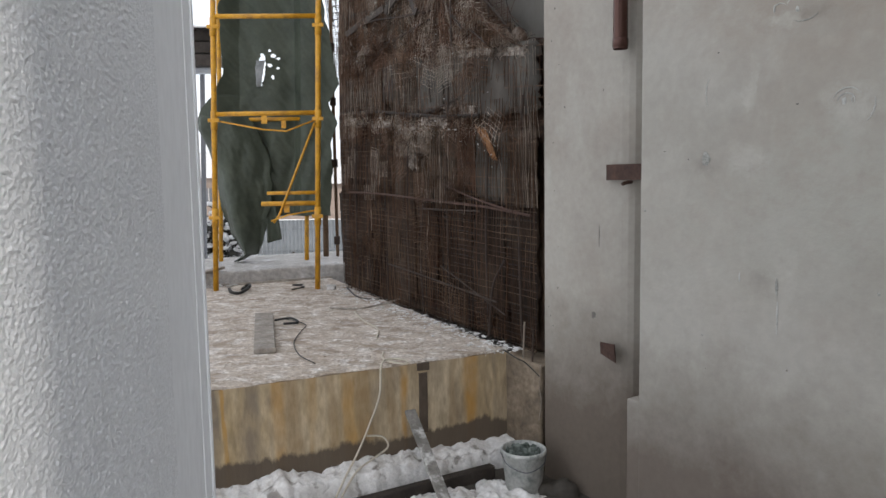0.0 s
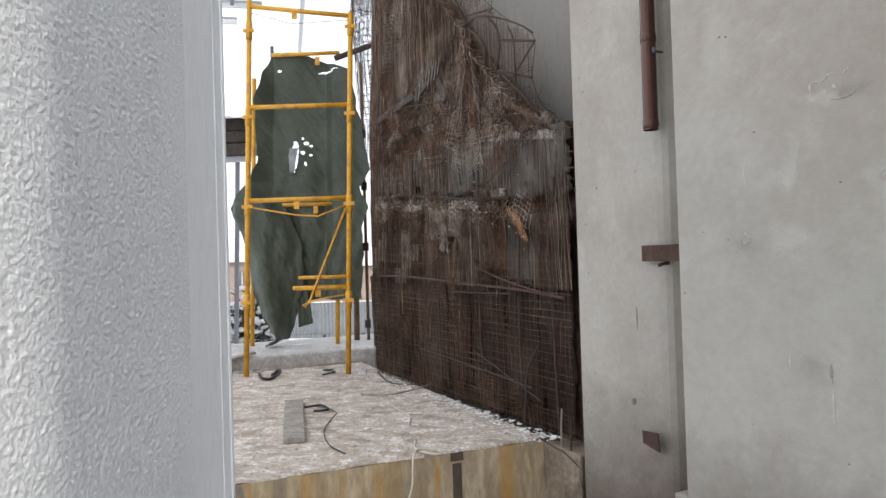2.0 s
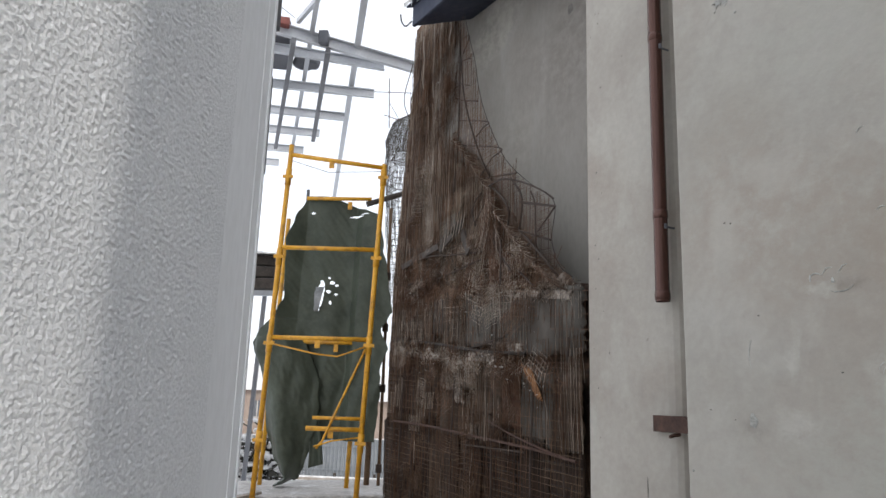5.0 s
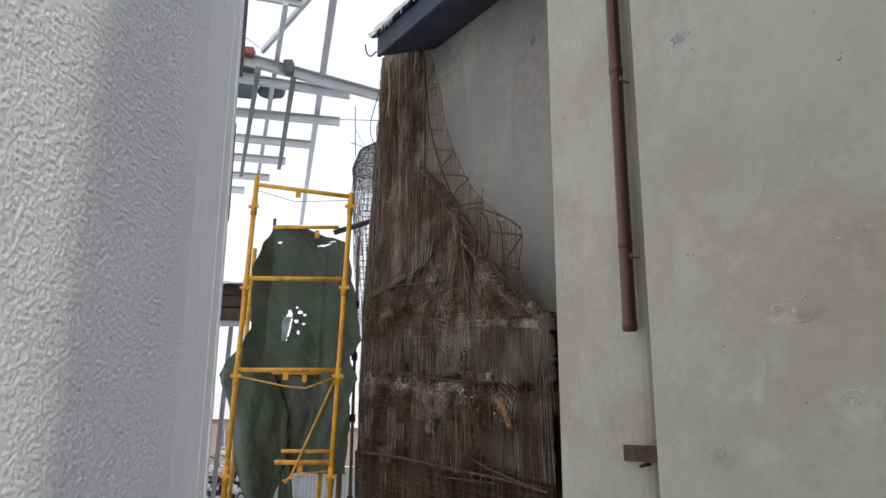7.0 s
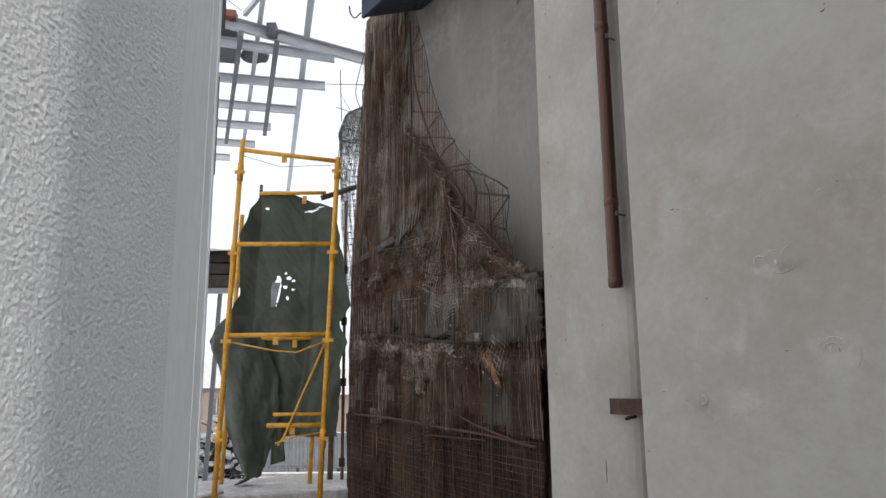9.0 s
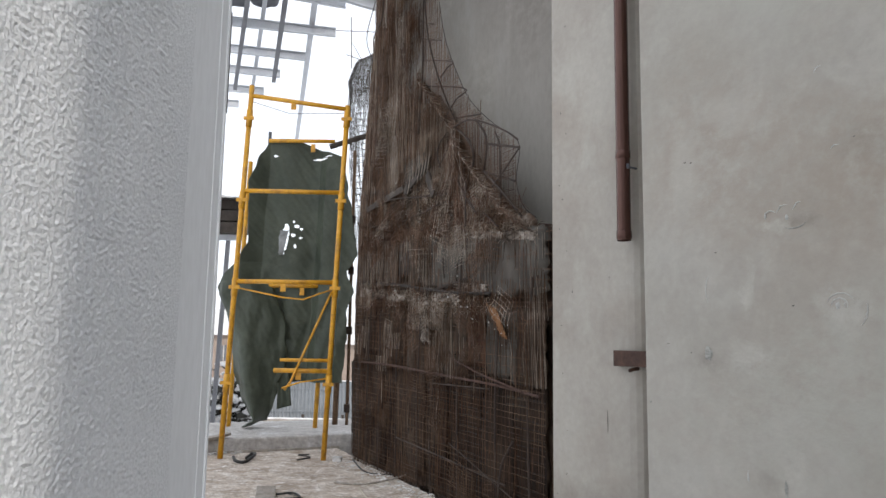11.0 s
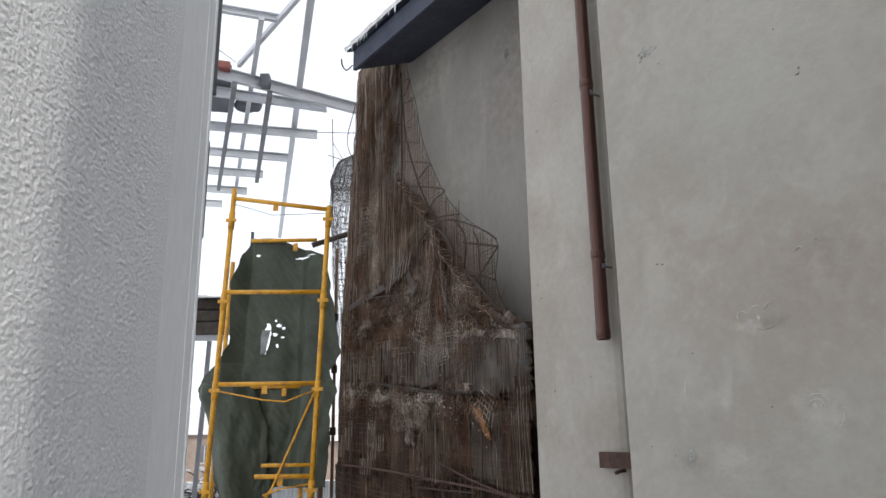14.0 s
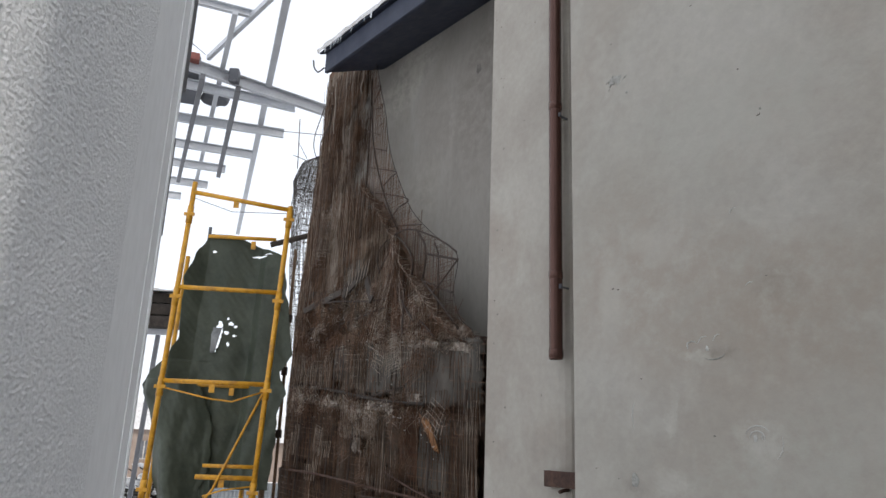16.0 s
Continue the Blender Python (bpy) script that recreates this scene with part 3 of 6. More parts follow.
def stucco_coat():
    ny, nz, y0, y1, z0, z1 = 380, 860, 0.45, 1.44, 0.3, 2.55
    vs = []
    for jj in range(nz + 1):
        z = z0 + (z1 - z0) * jj / nz
        for ii in range(ny + 1):
            y = y0 + (y1 - y0) * ii / ny
            a = noise.noise(Vector((y * 85, z * 150, 0))) * 0.0026 + noise.noise(Vector((y * 170, z * 260, 5))) * 0.0014 + noise.noise(Vector((y * 25, z * 40, 9))) * 0.0008
            ebb = min(1.0, max(0.0, (1.44 - y + 0.03 * noise.noise(Vector((y * 20, z * 6, 3)))) / 0.14))
            vs.append((WX - 0.002 + max(a, -0.0016) * ebb, y, z))
    fs = [(b, b + 1, b + ny + 2, b + ny + 1) for jj in range(nz) for b in range(jj * (ny + 1), jj * (ny + 1) + ny)]
    me = bpy.data.meshes.new("stucco_coat")
    me.from_pydata(vs, [], fs)
    me.materials.append(M_STUCCO)
    me.polygons.foreach_set("use_smooth", [True] * len(me.polygons))
    ob = new("stucco_coat", me)
    ob.parent = wall_west


stucco_coat()
bm = bmesh.new()
hexa(bm, [(x, y, z) for z in (-0.6, 5.4) for x, y in ((WX - 0.3, 1.44), (WX - 0.0021, 1.44), (WX, WY), (WX - 0.3, WY))])
solo("corner_trim", bm, M_SMOOTH, "smooth pale render band at the wall corner", "trim", kind="structure")
bm = bmesh.new()
beam(bm, (WX - 0.001, WY - 0.004, -0.6), (WX - 0.001, WY - 0.004, 5.4), 0.010, 0.012, up=(0, 1, 0), bevel=0.002)
beam(bm, (WX - 0.001, WY - 0.055, -0.6), (WX - 0.001, WY - 0.055, 5.4), 0.004, 0.004, up=(0, 1, 0))
solo("corner_bead", bm, M_SMOOTH, "thin white corner bead on the rendered edge", "trim", kind="structure")

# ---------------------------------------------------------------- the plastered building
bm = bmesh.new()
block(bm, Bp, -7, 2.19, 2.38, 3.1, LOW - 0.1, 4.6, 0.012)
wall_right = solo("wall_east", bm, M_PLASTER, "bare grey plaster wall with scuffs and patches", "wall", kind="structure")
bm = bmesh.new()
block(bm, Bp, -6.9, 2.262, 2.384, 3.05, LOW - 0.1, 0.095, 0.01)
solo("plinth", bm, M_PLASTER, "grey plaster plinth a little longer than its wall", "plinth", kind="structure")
bm = bmesh.new()
# the rounded right edge is invented, to get a shaded band by the wall
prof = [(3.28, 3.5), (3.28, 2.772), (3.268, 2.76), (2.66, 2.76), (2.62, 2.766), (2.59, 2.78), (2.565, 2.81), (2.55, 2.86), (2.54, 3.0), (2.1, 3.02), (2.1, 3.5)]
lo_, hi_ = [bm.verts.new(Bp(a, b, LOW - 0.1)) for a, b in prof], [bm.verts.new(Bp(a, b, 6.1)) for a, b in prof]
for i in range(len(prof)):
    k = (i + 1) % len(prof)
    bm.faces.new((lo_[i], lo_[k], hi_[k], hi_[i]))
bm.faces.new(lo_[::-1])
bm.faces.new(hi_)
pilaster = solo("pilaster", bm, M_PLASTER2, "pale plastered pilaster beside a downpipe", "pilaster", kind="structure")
bm = bmesh.new()
block(bm, lambda a, b, z: Bp(a, b + 0.05 * (4.5 - a), z), 3.2, 6.25, 3.35, 3.65, LOW - 0.1, 5.6)
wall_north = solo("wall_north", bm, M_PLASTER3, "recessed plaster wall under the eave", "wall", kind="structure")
bm = bmesh.new()
block(bm, Bp, 6.0, 6.25, 3.65, 9, LOW - 0.1, 5.6)
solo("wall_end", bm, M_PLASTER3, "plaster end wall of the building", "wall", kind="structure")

# eave: sloping soffit, fascia, snow and icicles


def Ep(s, d, z):
    """The eave: its line swings a little away from the front of the building."""
    return Bp(s - 0.10, d + 0.05 * (5.65 - s), z)


eave = thing("roof_eave", Ep(4, 2.7, 4.7), "dark navy boarded roof eave edged with snow", "roof", kind="structure")
bm = bmesh.new()
hexa(bm, [Ep(s, d, z) for s, d, z in ((2.2, 2.69, 4.66), (5.74, 2.69, 4.66), (5.74, 3.5, 5.0), (2.2, 3.5, 5.0),
                                      (2.2, 2.69, 4.70), (5.74, 2.69, 4.70), (5.74, 3.5, 5.04), (2.2, 3.5, 5.04))])
part("soffit", bm, M_NAVY, eave)
bm = bmesh.new()
block(bm, Ep, 2.2, 5.78, 2.655, 2.69, 4.655, 4.86, 0.006)
part("fascia", bm, M_NAVY, eave)
bm = bmesh.new()
hexa(bm, [Ep(s, d, z) for s, d, z in ((2.2, 2.62, 4.865), (5.84, 2.62, 4.865), (5.84, 6.5, 6.4), (2.2, 6.5, 6.4),
                                      (2.2, 2.62, 4.885), (5.84, 2.62, 4.885), (5.84, 6.5, 6.42), (2.2, 6.5, 6.42))])
part("roof_sheet", bm, M_NAVY, eave)
bm = bmesh.new()
hexa(bm, [Ep(s, d, z) for s, d, z in ((5.745, 2.69, 4.67), (5.78, 2.69, 4.67), (5.78, 6.4, 6.2), (5.745, 6.4, 6.2),
                                      (5.745, 2.69, 4.863), (5.78, 2.69, 4.863), (5.78, 6.4, 6.36), (5.745, 6.4, 6.36))])
part("barge_board", bm, M_NAVY, eave)
bm = bmesh.new()
k = 70
rows_ = []
for i in range(k + 1):
    s = 2.2 + (5.85 - 2.2) * i / k
    h = 0.022 + 0.02 * (wob(s * 5, 3) + 0.5 * wob(s * 14, 8))
    rows_.append([bm.verts.new(Ep(s, d, z)) for d, z in ((2.60 + 0.015 * wob(s * 9), 4.872), (2.59 + 0.02 * wob(s * 7, 2), 4.885 + max(h, 0.012)), (2.75, 4.97 + h), (3.4, 5.23 + h))])
for a, b in zip(rows_, rows_[1:]):
    for i in range(3):
        bm.faces.new((a[i], b[i], b[i + 1], a[i + 1]))
part("snow_edge", bm, M_SNOW, eave, "thin crust of melting snow", smooth=True)
rnd = random.Random(4)
bm = bmesh.new()
for i in range(46):
    s = rnd.uniform(2.4, 5.82)
    ln = rnd.uniform(0.02, 0.085)
    tube(bm, [Ep(s, 2.603, 4.885), Ep(s + 0.003, 2.602, 4.885 - ln * 0.6), Ep(s, 2.602, 4.885 - ln)], [0.007, 0.004, 0.0008], 5)
tagged(part("icicles", bm, M_ICE, eave, "small hanging icicles"), kind="stuff")
bm = bmesh.new()
tube(bm, curve([Ep(5.8, 2.66, 4.72), Ep(5.88, 2.64, 4.70), Ep(5.93, 2.62, 4.76), Ep(5.92, 2.6, 4.83)]), 0.008, 6)
part("gutter_hook", bm, M_DSTEEL, eave, "bent steel gutter hook")

# downpipe
pipe = thing("downpipe", Bp(2.62, 2.70, 1.7), "brown enamelled metal downpipe on the pilaster", "downpipe")
bm = bmesh.new()
tube(bm, [Bp(2.62, 2.70, 1.715), Bp(2.62, 2.70, 4.9)], 0.036, 20, cap=False)
tube(bm, [Bp(2.62, 2.70, 4.9), Bp(2.62, 2.70, 1.715)], 0.034, 20, cap=False)
part("pipe", bm, M_PIPE, pipe, smooth=True)
for z in (2.17, 3.17, 1.745, 4.2):
    bm = bmesh.new()
    tube(bm, [Bp(2.62, 2.70, z - 0.022), Bp(2.62, 2.70, z - 0.02), Bp(2.62, 2.70, z + 0.02), Bp(2.62, 2.70, z + 0.022)], [0.036, 0.039, 0.039, 0.036], 20)
    col = part("collar", bm, M_PIPE, pipe, smooth=True)
for z in (2.1, 3.1, 4.1):
    bm = bmesh.new()
    tube(bm, [Bp(2.59, 2.70, z), Bp(2.59, 2.765, z)], 0.006, 6)
    tube(bm, [Bp(2.575, 2.69, z - 0.012), Bp(2.575, 2.69, z + 0.012)], 0.008, 6)
    part("bracket_screw", bm, M_DSTEEL, pipe)

# two rusty angle brackets left in the corner
br = thing("wall_bracket", Bp(2.6, 2.75, 1.11), "rusty flat steel bracket fixed to the plaster", "bracket", "rusty brackets")
bm = bmesh.new()
block(bm, Bp, 2.25, 2.735, 2.722, 2.728, 1.07, 1.15, 0.002)
part("plate", bm, M_RUSTPL, br)
bm = bmesh.new()
block(bm, Bp, 2.725, 2.733, 2.728, 2.762, 1.07, 1.15, 0.002)
part("flange", bm, M_RUSTPL, br)
bm = bmesh.new()
tube(bm, [Bp(2.60, 2.70, 1.05), Bp(2.60, 2.73, 1.058), Bp(2.60, 2.765, 1.06)], 0.009, 8)
part("bolt", bm, M_RUSTPL, br)
br2 = thing("wall_bracket", Bp(2.68, 2.75, 0.18), "rusty bent steel bracket, broken short", "bracket", "rusty brackets")
bm = bmesh.new()
hexa(bm, [Bp(s, d, z) for s, d, z in ((2.765, 2.718, 0.150), (2.64, 2.700, 0.128), (2.64, 2.707, 0.128), (2.765, 2.725, 0.150),
                                      (2.770, 2.718, 0.212), (2.65, 2.700, 0.222), (2.65, 2.707, 0.222), (2.770, 2.725, 0.212))])
part("plate", bm, M_RUSTPL, br2)
bm = bmesh.new()
hexa(bm, [Bp(s, d, z) for s, d, z in ((2.765, 2.720, 0.160), (2.755, 2.720, 0.160), (2.755, 2.762, 0.155), (2.765, 2.762, 0.155),
                                      (2.765, 2.720, 0.205), (2.755, 2.720, 0.205), (2.755, 2.762, 0.200), (2.765, 2.762, 0.200))])
part("flange", bm, M_RUSTPL, br2)

# ---------------------------------------------------------------- the slab
slab = thing("concrete_slab", Sp(0, 0, LOW), "raised concrete slab with rust-stained front and dusty top", "slab", kind="structure")
bm = bmesh.new()
block(bm, Sp, -3.2, 0.595, 0.0, 3.9, LOW - 0.1, -0.010, 0.006)
part("slab_body", bm, M_CONC, slab)
bm = bmesh.new()
na, nb = 150, 160


def slab_z(a, b):
    x = Sp(a, b, 0)
    return 0.004 + 0.007 * wob(x.x * 7, x.y * 7) + 0.004 * wob(x.x * 25, x.y * 25, 2) - (0.012 if b < 0.005 else 0)


def slab_b(a, b):
    return b + (0.004 * wob(a * 24, 4) + 0.001 if b < 0.02 else 0)


gv = [[bm.verts.new(Sp(-3.2 + 3.8 * i / na, slab_b(-3.2 + 3.8 * i / na, 3.9 * (j / nb) ** 1.3), slab_z(-3.2 + 3.8 * i / na, 3.9 * (j / nb) ** 1.3)))
       for i in range(na + 1)] for j in range(nb + 1)]
for j in range(nb):
    for i in range(na):
        bm.faces.new((gv[j][i], gv[j][i + 1], gv[j + 1][i + 1], gv[j + 1][i]))
part("slab_top", bm, M_SLAB, slab, "dusty top with frost and grit", smooth=True)
bm = bmesh.new()
block(bm, Sp, -0.02, 0.035, -0.007, 0.02, -0.44, -0.07)
block(bm, Sp, -0.03, 0.05, -0.006, 0.02, -0.055, -0.01)
part("joint_strip", bm, M_DAMP, slab, "dark damp joint in the front")
# block between the slab and the pilaster
bm = bmesh.new()
hexa(bm, [(0.395, 4.53, LOW), (0.583, 4.265, LOW), (0.95, 4.6, LOW), (0.75, 4.9, LOW), (0.395, 4.53, -0.012), (0.583, 4.265, -0.05), (0.95, 4.6, -0.02), (0.75, 4.9, 0.0)], 0.02)
solo("concrete_block", bm, M_BLOCK, "rough brown concrete block wedged beside the pilaster", "block", kind="structure")

# pale step at the far end
bm = bmesh.new()
KA, KB = Vector((0.905, 0.425, 0)), Vector((-0.425, 0.905, 0))
KO = Vector((-1.74, 7.88, 0))


def Kp(a, b, z):
    return KO + KA * a + KB * b + Vector((0, 0, z))


block(bm, Kp, -3.0, 2.2, 0.0, 1.5, -0.6, 0.15, 0.02)
solo("far_step", bm, M_KERB, "pale concrete step at the end of the slab", "step", kind="structure")
bm = bmesh.new()
beam(bm, Kp(-1.4, -0.03, 0.012), Kp(0.55, -0.035, 0.012), 0.05, 0.022, bevel=0.003)
solo("batten", bm, M_WOOD, "thin wooden batten lying along the step", "batten")

bm = bmesh.new()
beam(bm, Kp(-1.45, -0.32, 0.06), Kp(-0.62, 0.06, 0.19), 0.09, 0.028, bevel=0.003)
solo("plank", bm, M_WOOD, "grey plank leaning on the far step", "plank")
bm = bmesh.new()
rk = random.Random(5)
for i in range(40):
    c = Kp(rk.uniform(-1.5, -0.5), rk.uniform(-0.16, -0.02), 0.015)
    bmesh.ops.create_icosphere(bm, subdivisions=1, radius=rk.uniform(0.008, 0.028), matrix=Matrix.LocRotScale(c, Euler((0, 0, rk.uniform(0, 3))), (rk.uniform(1, 2), 1, 0.6)))
solo("step_rubble", bm, M_KERB, "broken lumps and snow along the far step", "rubble", kind="stuff")

# ---------------------------------------------------------------- the wire rock frame
rock = thing("rock_frame", Rp(5.2, 2.7, 0), "unfinished artificial rock of rusty bars, wire mesh and sacking", "artificial rock")


def interp(z, table):
    return float(np.interp(z, [t[0] for t in table], [t[1] for t in table]))


U_LEFT = [(0, 7.02), (1.6, 7.05), (2.6, 6.99), (3.4, 6.86), (4.4, 6.70), (5.1, 6.66)]
U_BACK = [(0, 3.46), (1.9, 3.47), (1.95, 3.75), (2.09, 4.05), (2.37, 4.38), (2.58, 4.63), (2.92, 4.90), (3.26, 5.26), (3.5, 5.50), (5.1, 5.56)]
U_NET = [(0, 3.62), (1.93, 3.60), (1.98, 3.73), (2.08, 3.88), (2.27, 3.97), (2.48, 3.93), (2.59, 4.01), (2.74, 4.26), (2.95, 4.54), (3.14, 4.72), (3.51, 4.97), (3.8, 5.11), (4.1, 5.20), (4.44, 5.35), (5.0, 5.56)]


def tier(u, z):
    """How far the face lies behind its plane: two ledges, then a leaning top and a round column."""
    l1 = 1.42 + 0.10 * (u - 3.6)            # ledge above the lower block
    l2 = 1.88 + 0.13 * (u - 3.6)            # ledge above the second tier
    d = 0.02 + 0.03 * wob(u * 2.2, z * 2.2) + 0.02 * wob(u * 6, z * 5, 4)
    if z > l1 - 0.08:
        d += 0.09 * min((z - l1 + 0.08) / 0.1, 1)
    if z > l1 - 0.3:
        d -= 0.07 * max(0, 1 - abs(z - l1 + 0.12) / 0.18) * (1 + wob(u * 4, 1))
    if z > l2:
        d += 0.08 * min((z - l2) / 0.1, 1) + 0.02 * min(z - l2, 1.5)
        d += 0.07 * wob(u * 2.0, z * 2.0, 9) + 0.04 * wob(u * 5, z * 5, 5)
        ul, ur = interp(z, U_LEFT), interp(z, U_BACK)
        t = max(-1.0, min(1.0, (u - ur) / max(ul - ur, 0.1) * 2 - 1))
        d += 0.10 * max(0, min(1, (z - 2.4) / 0.6)) * t * t
        k = max(0.0, min(1.0, (ur - u) / 0.12))
        d = d * (1 - k) + (0.10 + 0.03 * wob(u * 3, z * 3)) * k
    if u > 6.8:
        d += (u - 6.8) ** 2 * 3
    return d


def face_d(u, z):
    return 2.58 + tier(u, z)


EYE = Vector((0.03, -0.06, 1.2))


def Fp(u, z, off=0.0):
    """A point of the face: its outline is laid out on the front plane and set back from there."""
    p = Rp(u, 2.6, z)
    k = (face_d(u, z) - off - 2.6) / (2.6 - EYE.dot(RN))
    q = p + (p - EYE) * k
    return Vector((q.x, q.y, max(q.z, 0.0)))


# sacking behind the wires, lower block and upper part
def sheet(zlo, zhi, nz_, nu_, off, tabl=U_BACK):
    bm = bmesh.new()
    gv = []
    for j in range(nz_ + 1):
        z = zlo + (zhi - zlo) * j / nz_
        ul, ur = interp(z, U_LEFT) - 0.03, interp(z, tabl)
        gv.append([bm.verts.new(Fp(ur + (ul - ur) * i / nu_, z, off)) for i in range(nu_ + 1)])
    for j in range(nz_):
        for i in range(nu_):
            bm.faces.new((gv[j][i], gv[j][i + 1], gv[j + 1][i + 1], gv[j + 1][i]))
    # return along the far end, back to the wall
    for j in range(nz_):
        z, z2 = zlo + (zhi - zlo) * j / nz_, zlo + (zhi - zlo) * (j + 1) / nz_
        a, b = gv[j][nu_], gv[j + 1][nu_]
        bm.faces.new((a, b, bm.verts.new(b.co + RN * 0.35 - RD * 0.1), bm.verts.new(a.co + RN * 0.35 - RD * 0.1)))
    return bm


part("sacking", sheet(-0.02, 1.95, 90, 150, -0.05), M_BACK, rock, "dark brown dusty sacking", smooth=True)
part("cement_cloth", sheet(1.95, 5.08, 120, 90, -0.05), M_BACKU, rock, "brown-grey cement-dusted cloth", smooth=True)

rnd = random.Random(11)


def net(zlo, zhi, stepu, stepz, off, jit, seed, tabl=U_NET, keep=1.0, seg=0.07, hjit=0.35):
    """Lines of a crumpled wire net over the face."""
    r = random.Random(seed)
    lines = []
    u = 3.50
    while u < 7.04:
        zs, line = zlo, []
        ph = r.uniform(0, 50)
        while zs <= zhi:
            uu = u + jit * wob(zs * 1.3, ph) + jit * 0.6 * wob(zs * 5, ph + 3) + jit * wob(u * 1.1, zs * 0.9, seed)
            if interp(zs, tabl) <= uu <= interp(zs, U_LEFT) and wob(uu * 2.3, zs * 2.3, seed + 20) < keep:
                line.append(Fp(uu, zs, off + 0.035 * wob(uu * 3, zs * 3, seed)))
            else:
                if len(line) > 2:
                    lines.append(line)
                line = []
            zs += seg
        if len(line) > 2:
            lines.append(line)
        u += stepu * r.uniform(0.6, 1.4)
    z = zlo if stepz < 5 else zhi
    while z < zhi:
        uu, line = 3.50, []
        ph = r.uniform(0, 50)
        while uu <= 7.04:
            zz = z + jit * hjit * (wob(uu * 1.4, ph) + 0.5 * wob(uu * 6, ph)) + 0.10 * (uu - 5.2) * min(z / 2, 1) * (0.6 if z < 2.3 else 0)
            if zz > 0 and interp(zz, tabl) <= uu <= interp(zz, U_LEFT) and wob(uu * 2.3, zz * 2.3, seed + 20) < keep:
                line.append(Fp(uu, zz, off + 0.035 * wob(uu * 3, zz * 3, seed)))
            else:
                if len(line) > 2:
                    lines.append(line)
                line = []
            uu += seg
        if len(line) > 2:
            lines.append(line)
        z += stepz * r.uniform(0.6, 1.4)
    return lines


def stuff(name, lines, r, material, label, sides=3):
    me = wires_mesh(name, lines, r, sides)
    me.materials.append(material)
    ob = new(name, me)
    ob.parent = rock
    ob.matrix_parent_inverse = Matrix.Translation(rock.location).inverted()
    tagged(ob, label=label, kind="stuff")


stuff("wire_net", net(0.0, 1.62, 0.036, 0.050, 0.045, 0.022, 1), 0.0022, M_WIREB, "rusty welded wire net over the lower block")
stuff("loose_net", net(0.0, 1.62, 0.08, 9.0, 0.065, 0.06, 2, keep=0.15), 0.0018, M_WIRE, "loose dusty wire net")
stuff("dark_net", net(0.0, 1.50, 0.07, 0.07, 0.0, 0.05, 3), 0.0035, M_WIRE_SHADE, "dark inner wire net")
stuff("upper_net", net(1.5, 5.05, 0.040, 0.085, 0.04, 0.045, 4, tabl=U_BACK), 0.0022, M_WIRE, "rusty wire net over the leaning top")
stuff("upper_loose_net", net(2.05, 5.0, 0.08, 0.13, 0.06, 0.05, 5, tabl=U_BACK, keep=0.35), 0.0016, M_WIRE, "crumpled rusty wire net")
stuff("upper_dusty_net", net(2.15, 5.0, 0.035, 9.0, 0.07, 0.04, 9, tabl=U_BACK, keep=0.12), 0.0016, M_WIREP, "crumpled dusty wire net")
stuff("upper_dark_net", net(2.0, 5.0, 0.11, 0.16, 0.0, 0.05, 12, tabl=U_BACK), 0.0026, M_WIRE_SHADE, "dark inner wire net of the leaning top")
stuff("tier_net", net(1.50, 2.08, 0.034, 9.0, 0.05, 0.022, 8, keep=0.2), 0.0013, M_WIREP, "grey wire net combed over the second tier")
stuff("edge_net", net(1.95, 4.9, 0.040, 0.030, 0.03, 0.008, 6, tabl=U_NET, keep=2), 0.0016, M_WIRE, "fine dark net stretched to the bare wall")
stuff("edge_screen", net(1.95, 4.9, 0.045, 0.013, 0.02, 0.005, 7, tabl=U_NET, keep=2, hjit=0.6), 0.0016, M_WIRE, "fine screen behind the net")


def ledge(u, k):
    """Heights of the two ledges and of the dusty crest above them."""
    return (1.42 + 0.10 * (u - 3.6), 1.88 + 0.13 * (u - 3.6), 2.40 + 0.02 * (u - 4.9))[k]


# cloth, sheets and smears woven into the net, piece by piece
def panel(name, corners, m, off, label="", rag=0.05, seed=0):
    """Corners in turn from the top, as (place along the face, height); edges torn a little."""
    bm = bmesh.new()
    (ua, za), (ub, zb), (uc, zc), (ud, zd) = corners
    nu, nz = 26, 20
    rows = []
    for j in range(nz + 1):
        row = []
        for i in range(nu + 1):
            p, q = i / nu, j / nz
            p += rag * wob(q * 5 + seed, p * 2, 1) * (1 if i in (0, nu) else 0.5) + rag * 0.6 * wob(q * 17, seed, p) * (i in (0, nu))
            q += rag * wob(p * 5, seed + 3, 2) * (1 if j in (0, nz) else 0.5) + rag * 0.9 * wob(p * 19, seed, 7) * (j in (0, nz))
            u = (ua * (1 - p) + ub * p) * (1 - q) + (ud * (1 - p) + uc * p) * q
            z = (za * (1 - p) + zb * p) * (1 - q) + (zd * (1 - p) + zc * p) * q
            edge = min(i, nu - i, j, nz - j) == 0
            row.append(bm.verts.new(Fp(u, max(z, 0.0), off + 0.014 * wob(u * 7, z * 7, seed) + 0.004 * wob(u * 25, z * 16, seed) - 0.02 * edge)))
        rows.append(row)
    for a, b in zip(rows, rows[1:]):
        for i in range(nu):
            bm.faces.new((a[i], a[i + 1], b[i + 1], b[i]))
    part(name, bm, m, rock, label, smooth=True)


rp = random.Random(17)
